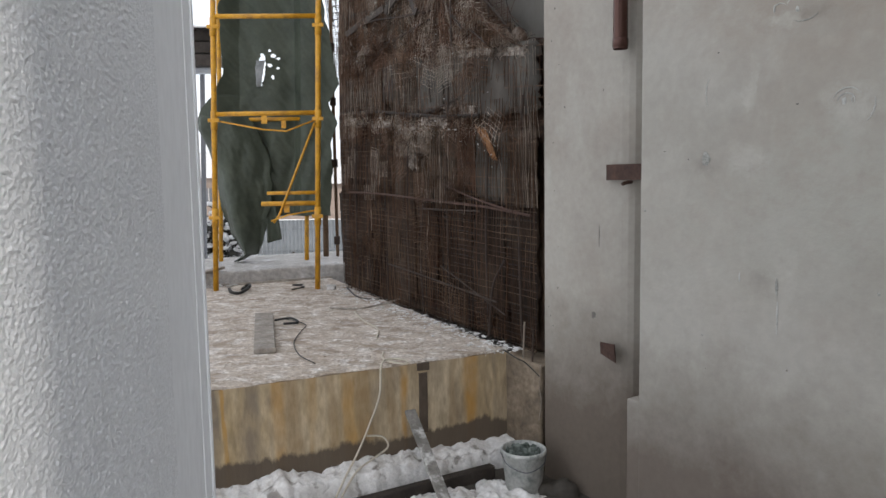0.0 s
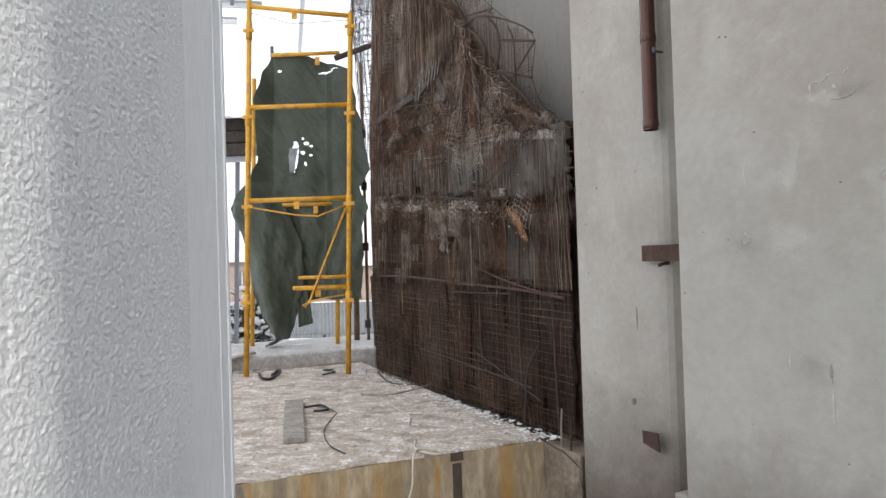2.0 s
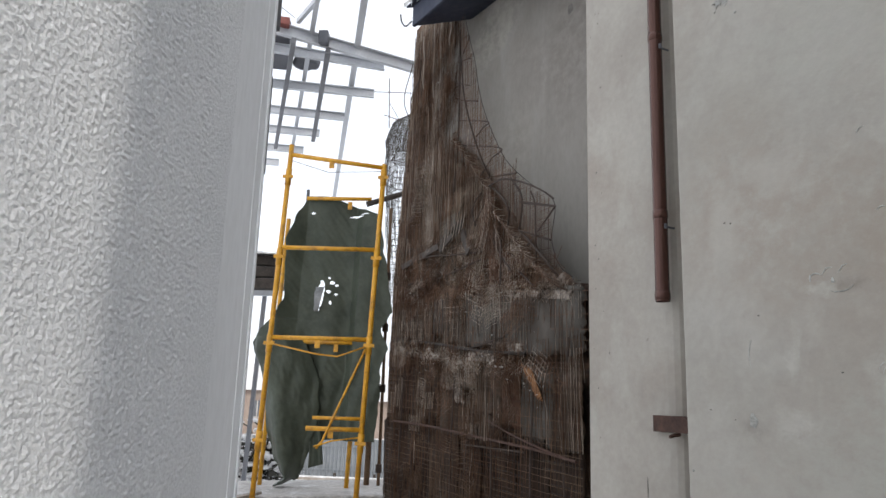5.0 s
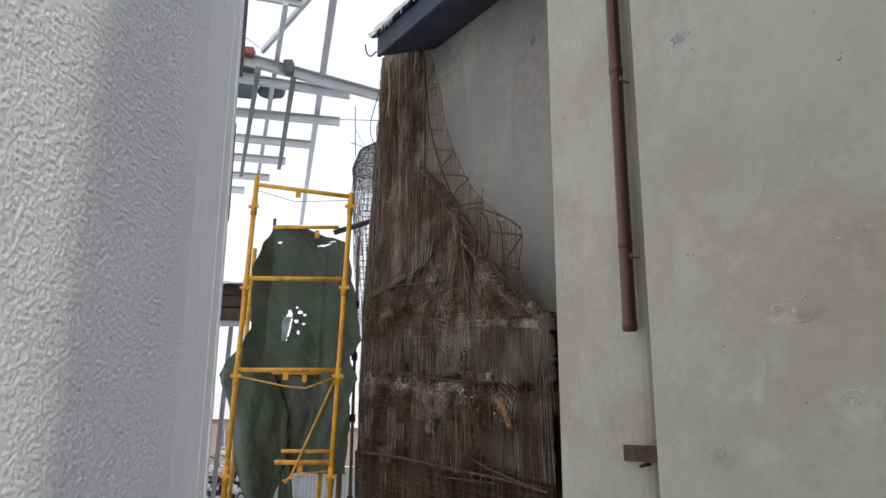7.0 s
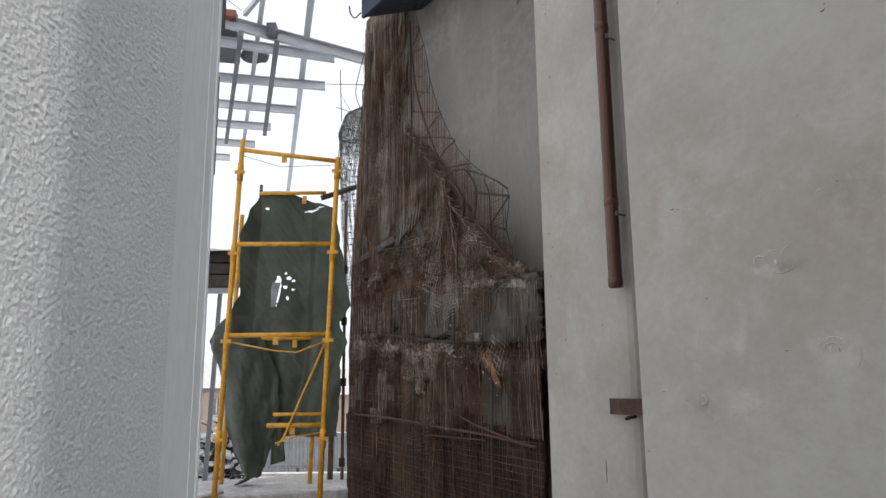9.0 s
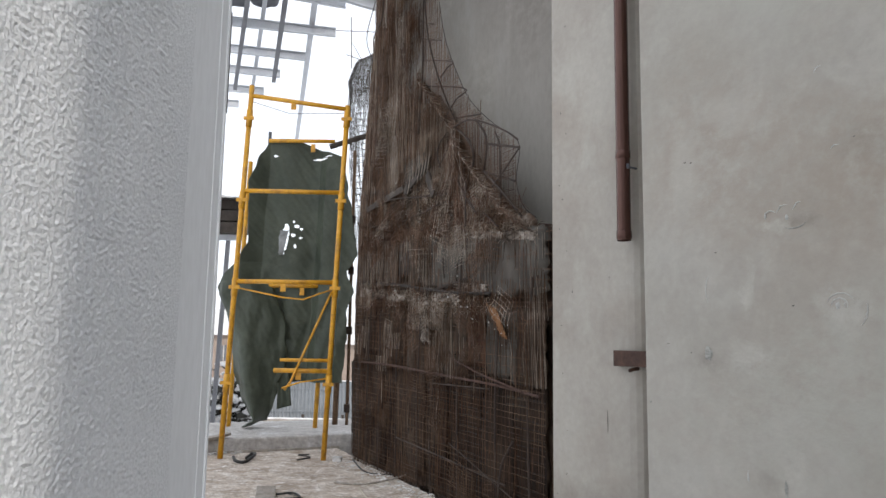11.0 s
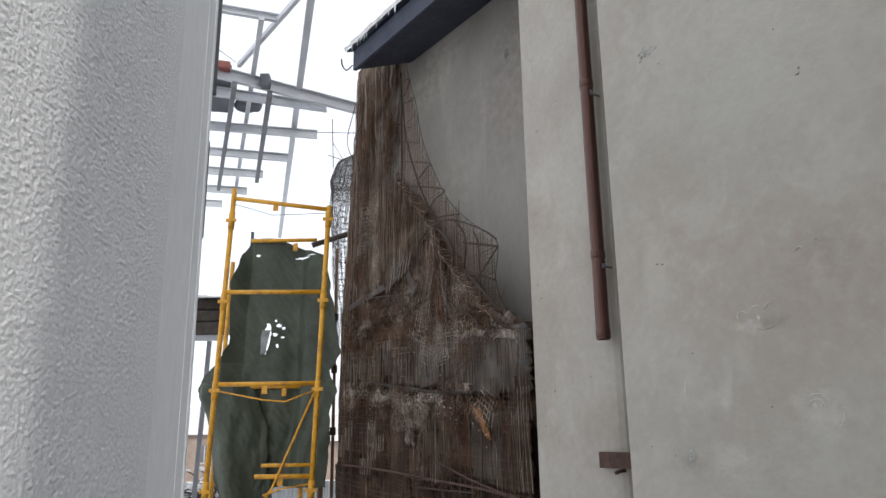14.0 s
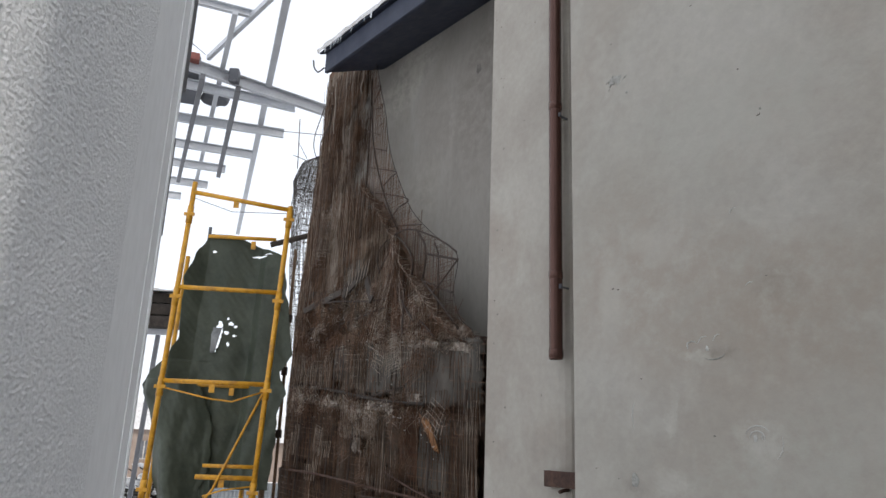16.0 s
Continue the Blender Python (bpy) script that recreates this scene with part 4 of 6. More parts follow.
# lower block: a patchwork of dark cloth below, dustier pieces above
u = 3.60
while u < 6.75:
    w = rp.uniform(0.28, 0.62)
    panel("sacking_piece", [(u, 0.92), (u + w, 0.95), (u + w + rp.uniform(-0.1, 0.1), rp.uniform(0.0, 0.3)), (u, rp.uniform(0.0, 0.3))],
          rp.choice((M_BACK, M_CLOTHD, M_CLOTHD, M_CLOTHM)), 0.0 + rp.uniform(-0.02, 0.02), rag=0.08, seed=u)
    u += w * rp.uniform(0.8, 1.1)
for k, (u0, u1, z0, z1, m_, lb) in enumerate((
        (6.80, 6.30, 1.05, 1.68, M_CLOTHD, "dark brown cloth"), (6.32, 5.72, 1.0, 1.62, M_CLOTHM, ""), (5.72, 5.02, 1.27, 1.55, M_PATCH, "pale cement-crusted cloth"),
        (5.70, 5.52, 0.90, 1.30, M_PATCH2, ""), (5.52, 5.0, 0.92, 1.29, M_CLOTHM, ""), (5.02, 4.62, 1.08, 1.52, M_PATCH2, ""), (4.98, 4.60, 0.86, 1.10, M_CLOTHM, ""),
        (4.62, 4.36, 1.0, 1.50, M_RUSTB, "rust-brown cloth"), (4.36, 3.95, 0.95, 1.46, M_SHEET, ""), (3.98, 3.62, 0.9, 1.42, M_CLOTHM, ""))):
    panel("sacking_piece", [(u0, z1), (u1, z1 - 0.03), (u1, z0), (u0, z0)], m_, 0.015, lb, 0.10, k * 3.1)
# second tier
# the near-black piece is a sheet that paints the shade of an opening
for k, (u0, u1, z0, z1, m_, lb) in enumerate((
        (6.82, 6.35, 1.76, 2.24, M_CLOTHD, ""), (6.35, 5.92, 1.72, 2.16, M_CLOTHM, ""), (5.92, 5.68, 1.78, 2.10, M_WIRE_SHADE, "dark sheet painted as shade behind the net"),
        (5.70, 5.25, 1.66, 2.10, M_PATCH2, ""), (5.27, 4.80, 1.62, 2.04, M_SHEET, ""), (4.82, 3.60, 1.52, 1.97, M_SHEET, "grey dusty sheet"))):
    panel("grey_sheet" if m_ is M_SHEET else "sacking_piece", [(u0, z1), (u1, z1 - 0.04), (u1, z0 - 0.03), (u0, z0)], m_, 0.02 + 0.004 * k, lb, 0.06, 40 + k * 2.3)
# pale cement dust caked on the folds
for k, (u0, u1, kk, lo, hi) in enumerate(((6.75, 6.35, 0, -0.10, -0.04), (6.25, 5.75, 0, -0.12, -0.05), (5.65, 5.30, 0, -0.16, -0.05), (5.20, 4.75, 0, -0.07, 0.02), (4.80, 4.35, 0, 0.03, 0.10),
                                          (4.55, 4.10, 1, -0.06, 0.0), (4.05, 3.75, 1, -0.06, 0.0), (6.70, 6.20, 2, -0.20, -0.10), (6.05, 5.70, 2, -0.14, -0.06), (5.60, 5.25, 2, -0.22, -0.12), (5.45, 5.25, 0, -0.42, -0.30))):
    panel("cement_crust", [(u0, ledge(u0, kk) + hi), (u1, ledge(u1, kk) + hi), (u1, ledge(u1, kk) + lo), (u0, ledge(u0, kk) + lo)], M_DUST, 0.055, "pale cement dust caked on a fold" if k == 0 else "", 0.30, 120 + k * 2.7)
# above the second ledge
panel("rust_sheet", [(4.72, 2.36), (4.36, 2.20), (4.26, 1.99), (4.88, 2.06)], M_RUSTB, 0.035, "rust-brown sheet", 0.06, 61)
panel("rust_sheet", [(5.75, 2.20), (4.85, 2.14), (4.86, 2.04), (5.70, 2.10)], M_RUSTB, 0.02, "", 0.10, 62)
panel("cement_cloth_piece", [(5.34, 2.62), (4.86, 2.78), (4.72, 2.25), (5.30, 2.20)], M_CLOTHL, 0.03, "beige cement-stiffened cloth", 0.06, 63)
panel("cement_cloth_piece", [(5.58, 3.30), (5.20, 3.16), (4.90, 2.82), (5.56, 2.66)], M_CLOTHL, 0.02, "", 0.05, 64)
panel("cement_cloth_piece", [(4.66, 2.55), (4.40, 2.36), (4.16, 2.08), (4.62, 2.28)], M_CLOTHL, 0.02, "", 0.05, 65)
panel("cloth_flap", [(5.86, 2.78), (5.42, 2.80), (5.46, 2.60), (5.84, 2.54)], M_SHEET, 0.05, "small grey flap of sheet", 0.06, 66)
# near-black sheet in place of the shade below the column
panel("sacking_piece", [(6.84, 2.70), (6.00, 2.60), (6.00, 2.46), (6.80, 2.48)], M_WIRE_SHADE, 0.03, "dark sheet painted as shade under the column", 0.08, 67)
panel("crest_cloth", [(6.80, 2.46), (5.90, 2.46), (5.90, 2.22), (6.82, 2.28)], M_CLOTHM, 0.05, "dusty crest of cloth and wire", 0.08, 68)
panel("crest_cloth", [(5.95, 2.50), (5.30, 2.56), (5.28, 2.16), (5.92, 2.20)], M_PATCH2, 0.05, "", 0.08, 69)
panel("torn_sacking", [(4.36, 1.45), (4.22, 1.42), (4.07, 1.20), (4.16, 1.22)], M_ORANGE, 0.05, "torn orange-brown sacking", 0.12, 70)
for k, (ut, ub, zt, zb, m_) in enumerate(((6.60, 6.20, 5.0, 4.1, M_CLOTHL), (6.2, 5.9, 4.9, 3.9, M_PATCH2), (5.9, 5.6, 4.8, 3.7, M_CLOTHL), (6.6, 6.3, 4.1, 3.2, M_PATCH2), (6.25, 5.85, 3.7, 2.9, M_CLOTHL), (6.7, 6.4, 3.2, 2.75, M_CLOTHM), (5.85, 5.62, 3.5, 2.75, M_CLOTHM))):
    panel("column_cloth", [(ut, zt), (ub, zt), (ub, zb), (ut, zb)], m_, -0.005, "", 0.12, 80 + k * 1.7)

# crusts of cement dust where the net is folded
rd = random.Random(29)


def fringe(n_, k, u0, u1, lo, hi, ln0, ln1, out=0.06):
    """Short bent wires and frayed ends along a ledge."""
    got = []
    for _ in range(n_):
        u = rd.uniform(u0, u1)
        p = Fp(u, ledge(u, k) + rd.uniform(lo, hi), 0.05)
        a, ln = rd.gauss(0, 0.5), rd.uniform(ln0, ln1) * rd.choice((1, 1, -1))
        q = p + RD * math.sin(a) * ln + Vector((0, 0, math.cos(a) * ln)) - RN * rd.uniform(-0.01, out)
        m_ = (p + q) / 2 - RN * rd.uniform(0, 0.04) + RD * rd.uniform(-0.02, 0.02)
        got.append([p, (p + m_) / 2, m_, (m_ + q) / 2, q])
    return got


pale = fringe(230, 0, 4.2, 6.85, -0.13, -0.03, 0.02, 0.08, 0.03) + fringe(150, 1, 3.7, 4.8, -0.05, 0.03, 0.02, 0.08, 0.03) + fringe(150, 2, 5.0, 6.8, -0.25, 0.02, 0.03, 0.10, 0.04) + fringe(90, 0, 5.0, 5.7, -0.28, -0.05, 0.03, 0.09, 0.03)
rusty = fringe(200, 0, 3.8, 6.9, -0.25, -0.02, 0.05, 0.18, 0.04) + fringe(220, 1, 3.8, 6.9, -0.1, 0.15, 0.05, 0.18, 0.04) + fringe(260, 2, 4.9, 6.8, -0.3, 0.1, 0.06, 0.22)
stuff("wire_end", pale, 0.0014, M_WIREP, "crumpled ends of dusty wire")
stuff("rusty_wire_end", rusty, 0.0018, M_WIRE, "crumpled ends of rusty wire")

stuff("combed_wire", net(0.9, 1.6, 0.022, 9.0, 0.07, 0.03, 15, keep=-0.15), 0.0013, M_WIREP, "patches of dusty combed wire")
stuff("combed_tier_wire", net(1.55, 2.5, 0.022, 0.05, 0.08, 0.03, 16, keep=-0.22), 0.0013, M_WIREP, "patches of dusty combed wire over the ledges")


def scrap(u, z, w, h, tilt, cell):
    """A crumpled scrap of square net caught on the face."""
    ct, st, ph = math.cos(tilt), math.sin(tilt), rd.uniform(0, 50)
    got = []
    for across in (0, 1):
        a = -(w, h)[across] / 2
        while a <= (w, h)[across] / 2:
            ln, b0, b1 = [], -(h, w)[across] / 2 * rd.uniform(0.6, 1.0), (h, w)[across] / 2 * rd.uniform(0.6, 1.0)
            for k in range(9):
                b = b0 + (b1 - b0) * k / 8
                p, q = (a, b) if across == 0 else (b, a)
                p, q = p + 0.011 * wob(p * 8, q * 8, ph), q + 0.011 * wob(p * 8, q * 8, ph + 9)
                uu, zz = u + p * ct - q * st, z + p * st + q * ct
                if interp(zz, U_BACK) < uu < interp(zz, U_LEFT) and zz > 0.02:
                    ln.append(Fp(uu, zz, 0.085 + 0.05 * wob(p * 6, q * 6, ph + 4)))
            if len(ln) > 2:
                got.append(ln)
            a += cell * rd.uniform(0.8, 1.2)
    return got


dusty, brown, faded = [], [], []
for i in range(120):
    k = i % 8
    u = rd.uniform(4.0, 6.75)
    z = ledge(u, k) - rd.uniform(0.0, 0.22) if k < 3 else rd.uniform(2.1, 2.6) if k < 5 else rd.uniform(0.1, 1.3) if k == 5 else rd.uniform(2.6, 4.8)
    col_ = z > 2.65
    if col_ and i % 2:
        continue
    (faded if z < 1.2 else dusty if i % 3 == 0 else brown).extend(scrap(rd.uniform(5.6, 6.6) if col_ else u, z, rd.uniform(0.12, 0.4), rd.uniform(0.12, 0.35) * (2 if col_ else 1), rd.gauss(0, 0.35), rd.choice((0.022, 0.03, 0.04))))
stuff("net_scrap", dusty, 0.0016, M_WIREP, "crumpled scraps of dusty net")
stuff("brown_net_scrap", faded, 0.0018, M_WIREB, "crumpled scraps of brown net on the lower block")
stuff("rusty_net_scrap", brown, 0.0020, M_WIRE, "crumpled scraps of rusty net")
bm = bmesh.new()
for i in range(150):
    k = rd.choice((0, 0, 1, 2))
    u = rd.uniform(4.0, 6.8)
    z = ledge(u, k) - 0.02 - abs(rd.gauss(0, 0.14)) if i % 4 else rd.uniform(2.3, 4.9)
    if u < interp(z, U_BACK) + 0.1 or u > interp(z, U_LEFT) - 0.1:
        continue
    bmesh.ops.create_icosphere(bm, subdivisions=1, radius=0.002 + 0.006 * rd.random() ** 3, matrix=Matrix.LocRotScale(Fp(u, z, 0.07), Euler((rd.uniform(0, 3), rd.uniform(0, 3), 0)), (1.5, 0.8, rd.uniform(0.6, 2.0))))
tagged(part("cement_fleck", bm, M_PALE, rock, "pale flecks of cement caught in the net"), kind="stuff")

lines, whites = [], []
for i in range(270):
    low = i >= 190
    z = rnd.uniform(0.0, 1.4) if low else rnd.uniform(1.95, 4.7)
    ur, ul = interp(z, U_BACK) + 0.05, interp(z, U_LEFT) - 0.03
    u = rnd.uniform(max(ur, 3.72), ul)
    ln = rnd.uniform(0.2, 0.9)
    ph, slope = rnd.uniform(0, 99), rnd.gauss(0, 0.10)
    line = []
    for k in range(10):
        zz = z + ln * k / 9
        if zz > (1.75 if low else 5.0):
            break
        line.append(Fp(u + slope * ln * k / 9 + 0.03 * wob(zz * 6, ph), zz, 0.06 + 0.04 * wob(zz * 4, ph, 7)))
    (whites if i % 7 == 0 else lines).append(line)
stuff("hanging_wire", lines, 0.0020, M_WIRE, "loose hanging rusty wires")
stuff("pale_hanging_wire", whites, 0.0018, M_WIREP, "loose hanging pale wires")
# bundle of wires that fans out below the knot of the ridge
lines = []
for i in range(80):
    ue, ze, ph = rd.uniform(4.55, 5.40), rd.uniform(2.05, 2.35), rd.uniform(0, 50)
    us, zs = rd.uniform(4.80, 4.96), rd.uniform(2.76, 2.90)
    lines.append([Fp(us + (ue - us) * t ** 1.3 + 0.02 * wob(t * 5, ph), zs + (ze - zs) * t, 0.06 + 0.07 * math.sin(math.pi * t)) for t in [k / 9 for k in range(10)]])
stuff("fanned_wire", lines[:55], 0.0022, M_WIRE, "bundle of wires fanning out below the ridge")
stuff("pale_fanned_wire", lines[65:], 0.0016, M_WIREP, "pale wires in the fanning bundle")


def bar(pts, r=0.007, name="bar", m=None, smooth_=6):
    bm = bmesh.new()
    tube(bm, curve(pts, smooth_) if len(pts) > 2 else pts, r, 6)
    part(name, bm, m or M_REBAR, rock)


def fbar(pts, r=0.007, off=0.07, m=None):
    bar([Fp(u_, z_, off) for u_, z_ in pts], r, m=m)


# horizontal bars and ties across the lower block
fbar([(6.80, 0.97), (6.0, 0.96), (5.0, 0.92), (4.2, 0.89), (3.70, 0.85)], 0.010, m=M_RUSTPL)
fbar([(4.85, 1.05), (4.4, 0.95), (3.9, 0.87)], 0.007, m=M_RUSTPL)
fbar([(5.2, 0.85), (4.3, 0.86)], 0.006)
fbar([(6.95, 1.76), (6.0, 1.69), (5.0, 1.57), (4.3, 1.52)], 0.013, 0.06, M_WIRE_SHADE)
fbar([(5.7, 1.62), (5.2, 1.60), (4.6, 1.66)], 0.007)
fbar([(5.9, 0.34), (5.0, 0.30), (4.1, 0.25)], 0.007)
fbar([(4.9, 0.42), (4.0, 0.18)], 0.005)
fbar([(4.2, 0.0), (4.15, 0.35), (4.0, 0.55)], 0.007)
for u, zt in ((6.6, 1.6), (5.9, 1.9), (5.45, 1.5), (4.75, 1.9), (4.2, 1.45), (3.8, 1.6), (6.3, 2.1), (5.2, 0.9)):
    fbar([(u, 0.0), (u + 0.03, zt * 0.5), (u - 0.02, zt)], 0.007, 0.05)
for u, zt, zb in ((5.62, 2.1, 1.66), (5.50, 2.08, 1.66), (5.40, 1.95, 1.64), (5.05, 1.85, 1.68)):
    fbar([(u, zt), (u - 0.03, zb)], 0.006, 0.06)
# ribs that carry the screen beside the column
fbar([(5.56, 4.45), (5.33, 4.40), (5.44, 4.28)], 0.006, 0.03)
fbar([(5.55, 4.24), (5.30, 4.17)], 0.006, 0.03)
fbar([(5.55, 4.03), (5.30, 3.91)], 0.006, 0.03)
fbar([(5.55, 3.87), (5.14, 3.70)], 0.006, 0.03)
fbar([(5.55, 3.67), (4.95, 3.45), (5.02, 3.42), (5.14, 3.38)], 0.006, 0.03)
fbar([(5.48, 3.41), (4.72, 3.15), (4.86, 3.10), (5.05, 3.0)], 0.006, 0.03)
fbar([(5.50, 4.30), (5.40, 3.85), (5.21, 3.44), (5.0, 3.11), (4.84, 2.91)], 0.007, 0.04)
fbar([(5.52, 4.55), (5.50, 4.0), (5.50, 3.5), (5.56, 3.0)], 0.009, 0.05)
fbar([(4.92, 2.96), (4.46, 2.87)], 0.007)
fbar([(u_, z_) for z_, u_ in U_NET[2:]], 0.003, 0.02, M_WIRE_SHADE)
# the bulge beside the ridge: hoops and stays
fbar([(4.90, 2.88), (4.67, 2.88), (4.38, 2.78), (4.11, 2.65), (3.95, 2.55)], 0.007)
fbar([(4.86, 2.87), (4.69, 2.75), (4.57, 2.61), (4.57, 2.48)], 0.009)
fbar([(4.54, 2.85), (4.40, 2.71), (4.37, 2.58), (4.41, 2.42)], 0.008)
fbar([(4.40, 2.63), (3.93, 2.49)], 0.009)
fbar([(4.38, 2.41), (3.99, 2.27)], 0.009)
fbar([(3.93, 2.49), (4.15, 2.36), (4.30, 2.28)], 0.006)
fbar([(4.25, 2.68), (4.19, 2.57), (4.18, 2.39), (4.16, 2.11)], 0.006)
fbar([(4.86, 2.87), (4.97, 2.75), (5.15, 2.61)], 0.006)
fbar([(5.02, 2.86), (5.15, 2.80), (5.17, 2.70), (5.12, 2.60)], 0.006, 0.09)
fbar([(4.40, 2.42), (4.12, 2.20), (3.89, 2.0)], 0.009)
fbar([(4.86, 2.49), (4.68, 2.28), (4.51, 2.13)], 0.008, 0.11)
fbar([(4.68, 2.40), (4.68, 2.05)], 0.007, 0.10)
fbar([(4.62, 2.22), (4.38, 2.10), (4.20, 1.98)], 0.006, 0.09)
fbar([(6.75, 2.52), (6.1, 2.50), (5.5, 2.42), (5.0, 2.36)], 0.008, 0.10)
fbar([(6.6, 2.30), (5.8, 2.26), (5.0, 2.30)], 0.007, 0.10)
# long loops at the column's top and outer side
bar([Fp(6.6, 4.0, 0.04), Fp(6.72, 4.3, 0.0), Rp(6.8, 2.72, 4.6), Rp(6.72, 2.7, 4.8)], 0.008)
bar([Fp(6.7, 4.05, 0.04), Rp(6.98, 2.62, 4.42), Rp(6.7, 2.6, 4.72)], 0.005)
for u, z0, z1 in ((6.12, 4.95, 4.1), (5.95, 5.0, 4.45), (6.4, 4.9, 4.3), (5.75, 4.9, 4.5)):
    bar([Fp(u + 0.05 * wob(z1 + k * 0.7, u * 9), z0 + (z1 - z0) * k / 5, 0.09) for k in range(6)], 0.006, m=M_WIREP)


# the sloping ridge: a roll of net stiffened with cement
def roll(name, pts, r0, r1, m, label, seed):
    bm = bmesh.new()
    c = curve(pts, 7)
    tube(bm, c, [r0 + (r1 - r0) * i / (len(c) - 1) for i in range(len(c))], 14)
    for v in bm.verts:
        v.co += Vector((wob(*(v.co * 9)), wob(*(v.co * 11 + Vector((seed, 0, 0)))), wob(*(v.co * 8)))) * 0.035
    part(name, bm, m, rock, label, smooth=True)


RIDGE = ((5.50, 3.46), (5.26, 3.26), (4.90, 2.92), (4.63, 2.58), (4.38, 2.37), (4.05, 2.09), (3.80, 1.95))
roll("cement_ridge", [Fp(u_, z_, 0.0) for u_, z_ in RIDGE] + [Fp(3.74, 1.80, -0.14)], 0.05, 0.05, M_CRUST, "sloping ridge of rusty brown cement", 3)
lines, pales = [], []
for k in range(60):
    t = k / 60 * 5.99
    i, f = int(t), t - int(t)
    u, z = RIDGE[i][0] * (1 - f) + RIDGE[i + 1][0] * f, RIDGE[i][1] * (1 - f) + RIDGE[i + 1][1] * f
    c = Fp(u, z, 0.07)
    w = 0.07 + 0.05 * t / 6 + 0.02 * wob(k * 3.1)
    hoop = [c + (RD + Vector((0, 0, 0.9))).normalized() * w * math.cos(a * 0.45) - RN * w * math.sin(a * 0.45) + RD * 0.02 * wob(k, a) for a in range(0, 8)]
    (pales if k % 3 == 0 else lines).append(hoop)
stuff("binding_wire", lines, 0.0026, M_WIRE, "wire wound along the sloping ridge")
stuff("pale_binding_wire", pales, 0.0020, M_WIREP, "pale wire wound along the sloping ridge")


def board(u0, z0, u1, z1, w, m=None, off=0.09):
    bm = bmesh.new()
    a, b = Fp(u0, z0, off), Fp(u1, z1, off)
    beam(bm, a, b, 0.02, w, bevel=0.003)
    part("board", bm, m or M_DWOOD, rock)


board(6.75, 2.50, 5.85, 2.56, 0.06)
board(5.83, 2.52, 5.36, 2.68, 0.06)
board(5.36, 2.60, 5.23, 2.39, 0.08)
for k in range(14):
    u = 5.80 - 0.033 * k
    fbar([(u, 2.48 + 0.011 * k), (u - 0.05, 2.62 + 0.011 * k)], 0.004, 0.12, M_WIREP if k % 2 else M_WIRE_SHADE)

# second, smaller frame behind
rock2 = thing("rock_frame", (-1.3, 9.5, 0.1), "smaller wire-mesh rock frame behind the first", "artificial rock")
lines = []


def col2(a, z):
    r = float(np.interp(z, (0.1, 2.9, 3.8, 4.7, 4.95, 5.1), (0.25, 0.24, 0.32, 0.36, 0.27, 0.05))) * (1 + 0.12 * wob(a * 2, z * 2))
    return Vector((-1.14 + 0.02 * z * 0.3 + r * math.cos(a), 9.5 + r * math.sin(a), z))


for i in range(30):
    a = 2 * math.pi * i / 30
    lines.append([col2(a + 0.1 * wob(z * 0.2, i), z * 0.1) for z in range(24, 52)])
for j in range(28, 60):
    z = 0.1 + j * 0.083
    lines.append([col2(2 * math.pi * i / 24, z + 0.03 * wob(i, j * 3)) for i in range(25)])
for j in range(36):
    z = 4.45 + j * 0.0175
    lines.append([col2(2 * math.pi * i / 24 + 0.2 * wob(j, 3), z + 0.04 * wob(i, j * 2)) for i in range(25)])
for i in range(40):
    a = 2 * math.pi * i / 40
    lines.append([col2(a + 0.25 * wob(z * 0.4, i * 3), 0.15 + z * 0.1 - 0.1 * (i % 3)) for z in range(29 + 5 * (i % 3), 50)])
me = wires_mesh("wire_net", lines, 0.0024)
me.materials.append(M_DOME)
ob = new("wire_net", me)
ob.parent = rock2
ob.matrix_parent_inverse = Matrix.Translation(rock2.location).inverted()
tagged(ob, kind="stuff")
lines = [[Vector((-1.14, 9.5, p.z)) + (p - Vector((-1.14, 9.5, p.z))) * 0.93 + Vector((0.02 * wob(p.z * 5, k), 0, 0)) for p in q] for k, q in enumerate(lines)]
me = wires_mesh("inner_net", lines, 0.0024)
me.materials.append(M_DOME)
ob = new("inner_net", me)
ob.parent = rock2
ob.matrix_parent_inverse = Matrix.Translation(rock2.location).inverted()
tagged(ob, kind="stuff")
for a, b, r in (((-1.05, 9.5, 0.1), (-1.10, 9.5, 4.7), 0.012), ((-0.98, 9.65, 0.1), (-1.02, 9.62, 4.7), 0.012), ((-1.44, 9.5, 4.9), (-1.47, 9.5, 5.65), 0.007), ((-1.75, 9.5, 5.45), (-1.1, 9.5, 5.43), 0.005), ((-1.52, 9.5, 5.1), (-1.3, 9.5, 5.02), 0.005), ((-1.46, 9.5, 5.3), (-1.3, 9.5, 5.02), 0.004)):
    bm = bmesh.new()
    tube(bm, [a, b], r, 6)
    part("bar", bm, M_REBAR, rock2)

# ---------------------------------------------------------------- scaffold tower
tower = thing("scaffold_tower", (-1.9, 7.9, 0), "worn yellow tubular scaffold tower standing on the slab", "scaffold")


def leg_x(side, rear, z):
    x = (-2.275, -1.25)[side] + 0.035 * z
    return x - 0.36 * rear


def leg_p(side, rear, z):
    return Vector((leg_x(side, rear, z), 7.25 + 1.38 * rear, z))


def leg(side, rear, z0, z1):
    bm = bmesh.new()
    tube(bm, [leg_p(side, rear, z0), leg_p(side, rear, z1)], 0.0265, 12)
    return part("leg", bm, M_YELLOW, tower, smooth=True)


